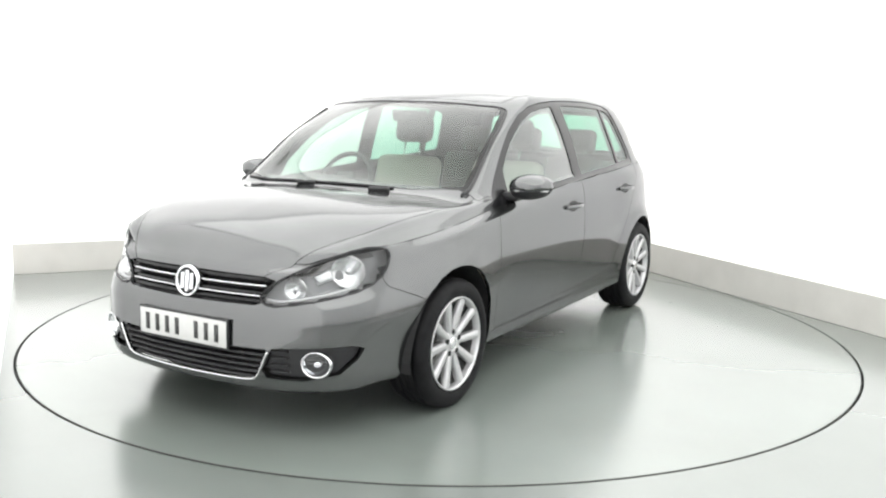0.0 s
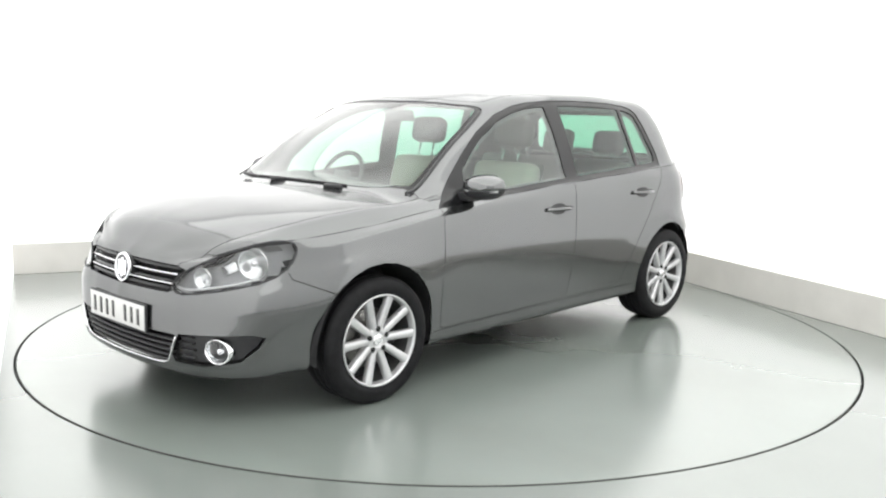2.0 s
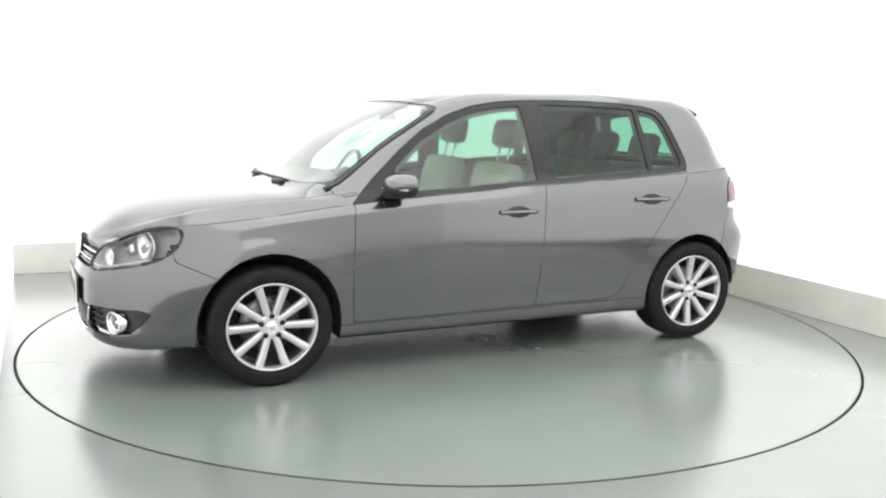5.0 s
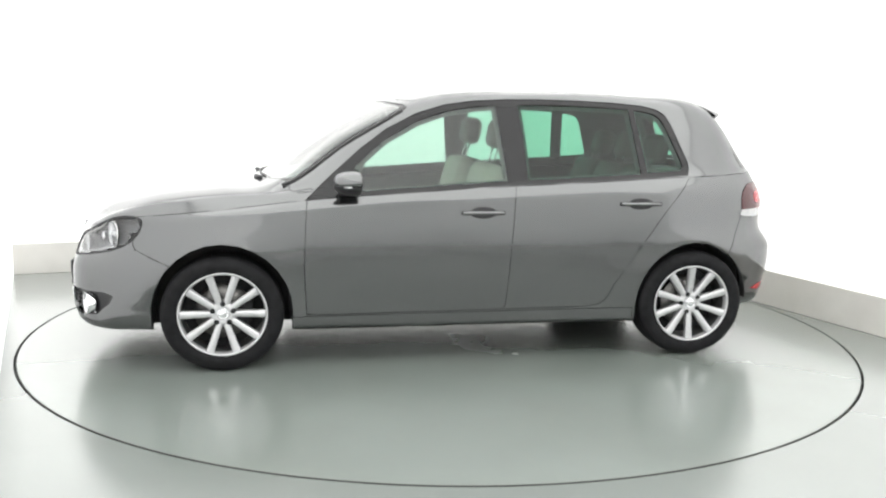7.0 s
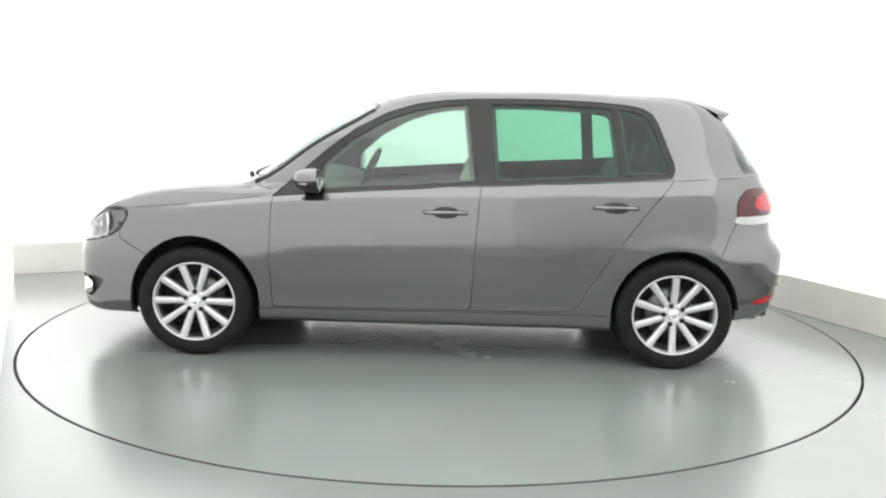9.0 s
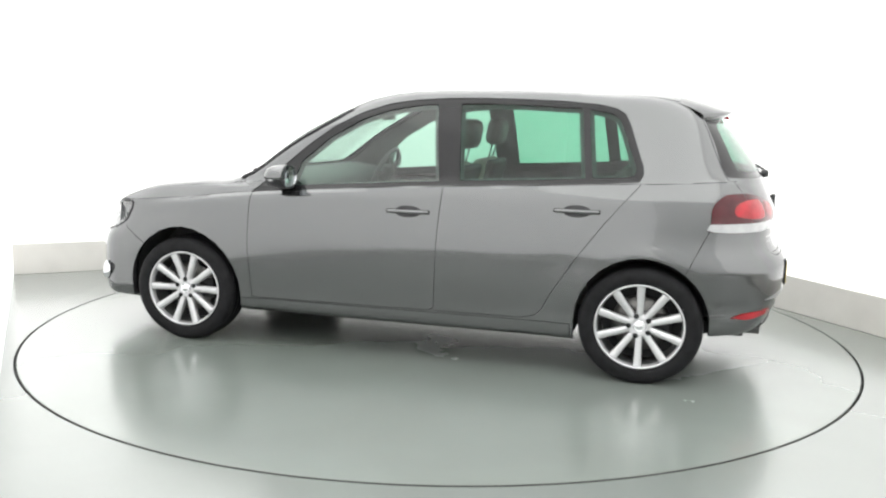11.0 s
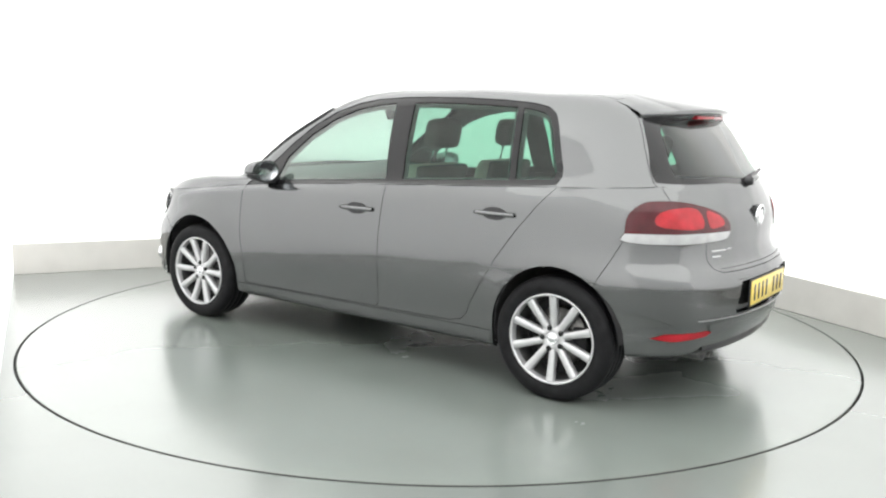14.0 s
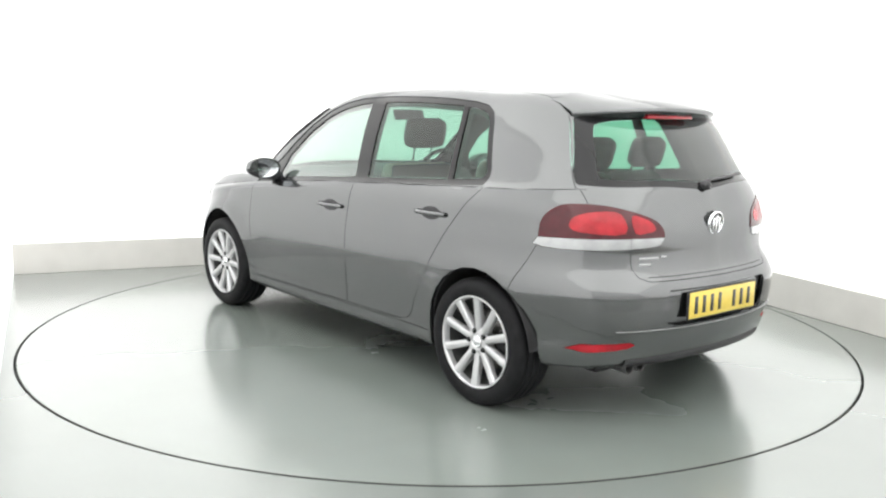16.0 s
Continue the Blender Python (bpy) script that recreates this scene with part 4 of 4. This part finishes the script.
def build_mirror(sd):
    mr = new("door_mirror")
    mr.parent = car

    def pod(scale, cut_low, cut_high, cx, inset=0.0):
        bm = bmesh.new()
        nu, nv = 28, 16
        rows = []
        for j in range(nv + 1):
            v = math.pi * (j / nv)
            row = []
            for i in range(nu):
                u = 2 * math.pi * i / nu
                f = lambda c, e: math.copysign(abs(c) ** e, c)
                x = f(math.cos(v), 0.75)
                y = f(math.sin(v), 0.75) * f(math.cos(u), 0.8)
                z = f(math.sin(v), 0.75) * f(math.sin(u), 0.85)
                row.append((x, y, z))
            rows.append(row)
        vs = []
        for row in rows:
            r = []
            for x, y, z in row:
                px = max(x, -0.35) * 0.095 * scale
                py = y * 0.108 * scale * (1 - 0.12 * x)
                pz = z * 0.066 * scale * (1.0 - 0.25 * max(0, y) * 0.6) * (1 - 0.10 * x) + 0.006 * y
                pz = max(min(pz, cut_high), cut_low)
                r.append(bm.verts.new((cx + px - 0.05 * max(0.0, py) * 1.5, sd * (0.905 + py), 0.976 + pz)))
            vs.append(r)
        for p, q in zip(vs, vs[1:]):
            for i in range(nu):
                try:
                    bm.faces.new((p[i], p[(i + 1) % nu], q[(i + 1) % nu], q[i]))
                except ValueError:
                    pass
        bmesh.ops.remove_doubles(bm, verts=bm.verts, dist=0.0004)
        bmesh.ops.recalc_face_normals(bm, faces=bm.faces)
        return bm

    part("mirror_cap", pod(1.0, -0.010, 0.2, 0.640), PAINT, mr, "grey painted mirror cap")
    part("mirror_base", pod(0.985, -0.2, -0.012, 0.639), BLACK, mr, "black lower mirror shell")
    bm = bmesh.new()
    pts = [(0.640 + .088, .86), (0.640 + .083, .90), (0.640 + .070, .95), (0.640 + .040, .990), (0.640 + .010, 1.006)]
    tube(bm, smooth_line([(x, sd * y, .962) for x, y in pts], 4), 0.0065, 6, 0.9)
    part("indicator", bm, WHITELENS, mr, "white indicator strip")
    bm = bmesh.new()
    disc(bm, [(0.001, 0.0), (0.088, 0.0), (0.090, 0.004)], (0.603, sd * 0.907, 0.976), 180, 0.60, 32)
    part("mirror_glass", bm, MIRROR, mr, "mirror glass")
    bm = bmesh.new()
    box(bm, 0.62, 0.70, min(sd * .775, sd * .86), max(sd * .775, sd * .86), .905, .948, 0.012)
    part("mirror_foot", bm, BLACK, mr, "black mirror foot")
    return mr


def build_handle(x, z, sd):
    h = new("door_handle")
    h.parent = car
    bm = bmesh.new()
    pts = [(x + .112, side_y(x + .112, z) + .004, z), (x + .085, side_y(x + .085, z) + .020, z + .001), (x + .03, side_y(x + .03, z) + .031, z + .002),
           (x - .03, side_y(x - .03, z) + .031, z + .002), (x - .085, side_y(x - .085, z) + .020, z + .001), (x - .112, side_y(x - .112, z) + .004, z)]
    tube(bm, smooth_line([(a, sd * b, c) for a, b, c in pts], 4), 0.0115, 8, 1.0)
    part("grip", bm, PAINT, h, "grey painted grip")
    # flat black patch on the door stands in for the bowl's shade
    bm = bmesh.new()
    n = 24
    rings = []
    for k, (s, d) in enumerate(((1.0, 0.0016), (0.86, 0.0018), (0.5, 0.002), (0.02, 0.002))):
        rings.append([bm.verts.new((x + .074 * s * math.cos(2 * math.pi * i / n), sd * (side_y(x + .074 * s * math.cos(2 * math.pi * i / n), z + .031 * s * math.sin(2 * math.pi * i / n)) + d),
                                    z + .031 * s * math.sin(2 * math.pi * i / n))) for i in range(n)])
    for p, q in zip(rings, rings[1:]):
        for i in range(n):
            bm.faces.new((p[i], p[(i + 1) % n], q[(i + 1) % n], q[i]))
    bmesh.ops.recalc_face_normals(bm, faces=bm.faces)
    part("grip_bowl", bm, BLACK, h, "dark grip bowl")
    return h


def build_rear():
    for sd in (1, -1):
        t = new("tail_lamp")
        t.parent = car
        for key, m, lb in (("tail_red_outer", DARKRED, "dark red lens"), ("tail_red_inner", DARKRED, "dark red lens"), ("glow_outer", RED, "bright red lens"), ("glow_inner", RED, "bright red lens"), ("tail_white_outer", WHITELENS, "white lens band"), ("tail_white_inner", WHITELENS, "white lens band")):
            part("lens", half_panel(key, sd, 0.0012 if "white" in key else -0.0004, 0.012, -0.004 if "glow" not in key else -0.0055), m, t, lb)
        for key in ("tail_red_outer", "tail_red_inner", "tail_white_outer", "tail_white_inner"):
            part("lamp_seat", half_panel(key, sd, -0.001, 0.0, 0.012), DARKRED, t, "dark lamp seat")
        bm = half_panel("reflector", sd, 0.001, 0.01, -0.003)
        part("rear_reflector", bm, RED, car, "red bumper reflector")
        bm = bmesh.new()
        disc(bm, [(0.026, -.10), (0.031, -.09), (0.0325, .012), (0.030, .016), (0.027, .010), (0.026, -.09)], (-1.87, 0.40 if sd > 0 else 0.475, .256), 180, 1.0, 24)
        part("exhaust_tip", bm, EXHAUST, car, "round dark steel exhaust tip")
    # spoiler
    bm = bmesh.new()
    rows = []
    for y in span(-0.535, 0.535, 30):
        q = (y / 0.535) ** 2
        x0 = -1.455 + 0.075 * q
        z0 = top_z(x0, min(abs(y), .52)) + 0.004 - 0.010 * q * q
        tip = -1.712 + 0.115 * q + 0.06 * q ** 4
        zt = 1.384 - 0.024 * q
        under = rear_x(min(abs(y), .50), 1.335 - 0.012 * q)
        rows.append([bm.verts.new((x0, y, z0)), bm.verts.new((x0 * .5 + tip * .5, y, z0 * .5 + zt * .5 + .006)), bm.verts.new((tip + .012, y, zt + .003)), bm.verts.new((tip, y, zt - .008)),
                     bm.verts.new((tip + .012, y, zt - .020)), bm.verts.new((max(under + .01, tip + .03), y, 1.330 - 0.012 * q))])
    for p, q in zip(rows, rows[1:]):
        for k in range(5):
            bm.faces.new((p[k], q[k], q[k + 1], p[k + 1]))
    bmesh.ops.recalc_face_normals(bm, faces=bm.faces)
    sp = part("spoiler", bm, PAINT, car, "grey painted roof-edge spoiler")
    bm = bmesh.new()
    box(bm, -1.672, -1.640, -.17, .17, 1.334, 1.348, 0.003)
    part("brake_light", bm, RED, sp, "red high-level brake light")
    # rear wiper
    bm = bmesh.new()
    pts = [(rear_x(y, z) - .022, y, z) for y, z in ((0.0, 1.035), (-.03, 1.062), (-.20, 1.070), (-.36, 1.078))]
    tube(bm, pts, 0.011, 8, 0.7)
    disc(bm, [(0.0005, .03), (0.018, .028), (0.022, .01), (0.024, -.01)], (rear_x(0, 1.035) , 0, 1.038), 180, 1.0, 20)
    part("rear_wiper", bm, BLACK, car, "black rear wiper")
    e = new("rear_emblem")
    e.parent = car
    x = rear_x(0, .872) - .002
    lean = 6
    bm = bmesh.new()
    disc(bm, [(0.0005, .004), (0.050, .003), (0.054, -.004), (0.055, -.02)], (x, 0, .872), 180, 1.0, 40, lean)
    part("emblem_disc", bm, GLOSSBLACK, e, "dark round emblem ground")
    bm = bmesh.new()
    disc(bm, [(0.044, .002), (0.046, .008), (0.050, .010), (0.055, .008), (0.056, .0)], (x, 0, .872), 180, 1.0, 40, lean)
    part("emblem_ring", bm, CHROME, e, "chrome emblem ring")
    bm = bmesh.new()
    for k in (-1, 0, 1):
        box(bm, 0.004, 0.009, k * .021 - .0075, k * .021 + .0075, -.036 + .008 * abs(k), .036 - .008 * abs(k), 0.002, pose(x, 0, .872, 0, lean, 180))
    part("emblem_bars", bm, CHROME, e, "plain chrome emblem bars")
    # badge, plain bars
    for y0, y1, z in ((.46, .36, .738), (.345, .318, .742), (.46, .40, .712)):
        bm = bmesh.new()
        blade(bm, span(y0, y1, 4), z, 0.004, 0.008, 0.001, rear_x)
        part("badge_bar", bm, ALLOY, car, "small chrome badge bar")
    # paint-coloured fold added for a reflected bright line, and dark lower bumper panel
    bm = bmesh.new()
    blade(bm, span(-0.60, 0.60, 30), 0.432, 0.012, 0.010, 0.006, rear_x)
    part("bumper_strip", bm, PAINT, car, "raised lower bumper edge")
    bm = bmesh.new()
    rows = []
    for y in span(-0.52, 0.52, 24):
        x = rear_x(y, 0.30)
        rows.append([bm.verts.new((x + .01, y, .305)), bm.verts.new((x - .004, y, .292)), bm.verts.new((x + .015, y, .262)), bm.verts.new((x + .12, y, .245))])
    for p, q in zip(rows, rows[1:]):
        for k in range(3):
            bm.faces.new((p[k], q[k], q[k + 1], p[k + 1]))
    bmesh.ops.recalc_face_normals(bm, faces=bm.faces)
    part("rear_valance", bm, BLACK, car, "black lower rear valance")
    # tailgate lip fold above the bumper
    bm = bmesh.new()
    blade(bm, span(-0.44, 0.44, 24), 0.655, 0.03, 0.012, -0.004, rear_x)
    part("tailgate_seal", bm, BLACK, car, "dark tailgate shut line")


def build_wipers():
    for y0, y1 in ((-.10, -.64), (.36, -.16)):
        bm = bmesh.new()
        pts = []
        for k in range(7):
            y = y0 + (y1 - y0) * k / 6
            x = 1.098 - 0.085 * (abs(y) / .6) ** 2
            pts.append((x, y, top_z(x, y) + .004))
        tube(bm, pts, 0.0065, 6, 0.8)
        w = part("windscreen_wiper", bm, BLACK, car, "black windscreen wiper")
        bm = bmesh.new()
        ym = y0 - 0.06
        rounded_block(bm, 0.026, 0.110, 0.020, pose(1.108, ym, top_z(1.108, ym) + 0.006, 0, 0, 14), 0.007)
        part("wiper_arm", bm, BLACK, w, "black wiper arm and pivot cap")


def build_mouldings():
    """Black rubber mouldings down both edges of the windscreen."""
    for sd in (1, -1):
        bm = bmesh.new()
        line = smooth_line([(0.985, 0.704, 0), (0.915, 0.712, 0), (0.70, 0.682, 0), (0.47, 0.643, 0), (0.345, 0.610, 0)], 5)
        tube(bm, [(p.x, sd * p.y, top_z(p.x, p.y) + 0.003) for p in line], 0.010, 8, 0.9)
        part("windscreen_moulding", bm, BLACK, car, "black rubber windscreen moulding")


def rounded_block(bm, sx, sy, sz, m, r=0.04, crown=0.0):
    vs = box(bm, -sx / 2, sx / 2, -sy / 2, sy / 2, -sz / 2, sz / 2, r)
    for v in vs:
        v.co = m @ v.co


def build_seat(x, y, name, lean, z0=0.42, w=0.50, drop=0.0, hide=LEATHER):
    s = new(name)
    s.parent = car
    bm = bmesh.new()
    rounded_block(bm, 0.50, w, 0.15, pose(x + .20, y, z0, 0, -6, 0), 0.05)
    part("seat_cushion", bm, hide, s, "leather cushion")
    bm = bmesh.new()
    rounded_block(bm, 0.13, w * .94, 0.60, pose(x - .10, y, z0 + .34, 0, -lean, 0), 0.055)
    part("backrest", bm, hide, s, "leather backrest")
    if hide is LEATHER:
        bm = bmesh.new()
        rounded_block(bm, 0.05, w * .90, 0.58, pose(x - .155, y, z0 + .345, 0, -lean, 0), 0.02)
        part("back_shell", bm, TAUPE, s, "dark shell behind the backrest")
    bm = bmesh.new()
    c = math.sin(radians(lean))
    rounded_block(bm, 0.10, w * .54, 0.17, pose(x - .10 - c * .46, y, z0 + .80 - drop, 0, -lean + 6, 0), 0.045)
    part("headrest", bm, TAUPE, s, "dark taupe headrest")
    for k in (-1, 1):
        bm = bmesh.new()
        tube(bm, [(x - .10 - c * .28, y + k * .06, z0 + .60), (x - .10 - c * .42, y + k * .06, z0 + .74)], 0.006, 8)
        part("headrest_post", bm, CHROME, s, "steel post")
    return s


def build_cabin():
    for y in (0.36, -0.36):
        build_seat(-0.04, y, "front_seat", 16)
    for y in (0.42, 0.0, -0.42):
        build_seat(-0.95, y, "rear_seat", 22, 0.42, 0.44, 0.07, TAUPE)
    d = new("dashboard")
    d.parent = car
    bm = bmesh.new()
    prof = [(1.10, .84), (1.08, .945), (.95, .965), (.78, .957), (.62, .935), (.565, .895), (.555, .80), (.60, .70), (.68, .60)]
    rows = []
    for y in span(-0.73, 0.73, 16):
        hump = 0.030 * max(0, 1 - ((y + .36) / .2) ** 2)
        rows.append([bm.verts.new((x + 0.10 * (abs(y) / .73) ** 2 * (-1 if x > .8 else 0), y, z + (hump if 0.55 < x < 0.8 and z > .85 else 0))) for x, z in prof])
    for p, q in zip(rows, rows[1:]):
        for k in range(len(prof) - 1):
            bm.faces.new((p[k], q[k], q[k + 1], p[k + 1]))
    bmesh.ops.recalc_face_normals(bm, faces=bm.faces)
    part("dash_top", bm, CABIN, d, "dark grey moulded dashboard")
    st = new("steering_wheel")
    st.parent = car
    m = pose(0.50, -0.36, 0.925, 0, -26, 0)
    bm = bmesh.new()
    pts = [m @ Vector((0, .175 * math.cos(a), .175 * math.sin(a))) for a in [2 * math.pi * i / 32 for i in range(33)]]
    tube(bm, pts, 0.014, 8)
    part("steering_rim", bm, CABIN, st, "dark leather steering rim")
    bm = bmesh.new()
    rounded_block(bm, 0.05, 0.13, 0.12, m, 0.02)
    for a in (0, 180, 270):
        rounded_block(bm, 0.02, 0.17, 0.035, m @ pose(0, 0, 0, a, 0, 0) @ pose(0, .085, 0), 0.008)
    part("steering_hub", bm, CABIN, st, "dark steering hub with spokes")
    # linings
    for sd in (1, -1):
        # trim takes the dark cabin tone to imitate lack of light inside
        part("pillar_trim", half_panel("dlo", sd, -0.020, 0.0, 0.024), CABIN, car, "dark grey pillar trim")
        for key in ("door_f", "door_r"):
            part("door_card", half_panel(key, sd, 0.0, 0.0, 0.060), CABIN, car, "dark grey door card")
    bm = mirrored(panel(*SKIN["roof"], -0.02, 0.0, 0.030), True)
    part("headlining", bm, LINING, car, "grey headlining")
    part("inner_body", mirrored(panel(*SKIN["body"], 0.0, 0.0, 0.025), True), CABIN, car, "dark inner trim")
    bm = bmesh.new()
    rounded_block(bm, 0.02, 0.24, 0.07, pose(0.36, 0.0, 1.315, 0, 20, 0), 0.01)
    part("rear_view_mirror", bm, CABIN, car, "dark rear-view mirror")
    bm = bmesh.new()
    rounded_block(bm, 0.50, 1.20, 0.03, pose(-1.42, 0, 0.985), 0.012)
    part("parcel_shelf", bm, CABIN, car, "dark parcel shelf")
    bm = bmesh.new()
    rounded_block(bm, 1.6, 1.45, 0.04, pose(-.1, 0, 0.27), 0.012)
    part("carpet", bm, DARK, car, "dark carpet")


build_front()
plate("front_number_plate", 2.130, 0.424, 0.505, 0.112, 1, 0, PLATE_W, "white front plate with dark bars")
plate("rear_number_plate", -2.022, 0.527, 0.515, 0.118, -1, 0, PLATE_Y, "yellow rear plate with dark bars")
for sd in (1, -1):
    build_mirror(sd)
    build_handle(-0.062, 0.818, sd)
    build_handle(-0.953, 0.865, sd)
build_rear()
build_wipers()
build_mouldings()
build_cabin()


def motions():
    """The turntable turns, and the car with it."""
    walk(turntable, [(t, pose(0, 0, 0, 0, 0, h - 180)) for t, h in HEADING])
    rows = []
    for t, h in HEADING:
        c, s = math.cos(radians(h)), math.sin(radians(h))
        rows.append((t, pose(0.014 * c + 0.011 * s, 0.014 * s - 0.011 * c, 0, 0, 0, h)))
    walk(car, rows)


motions()
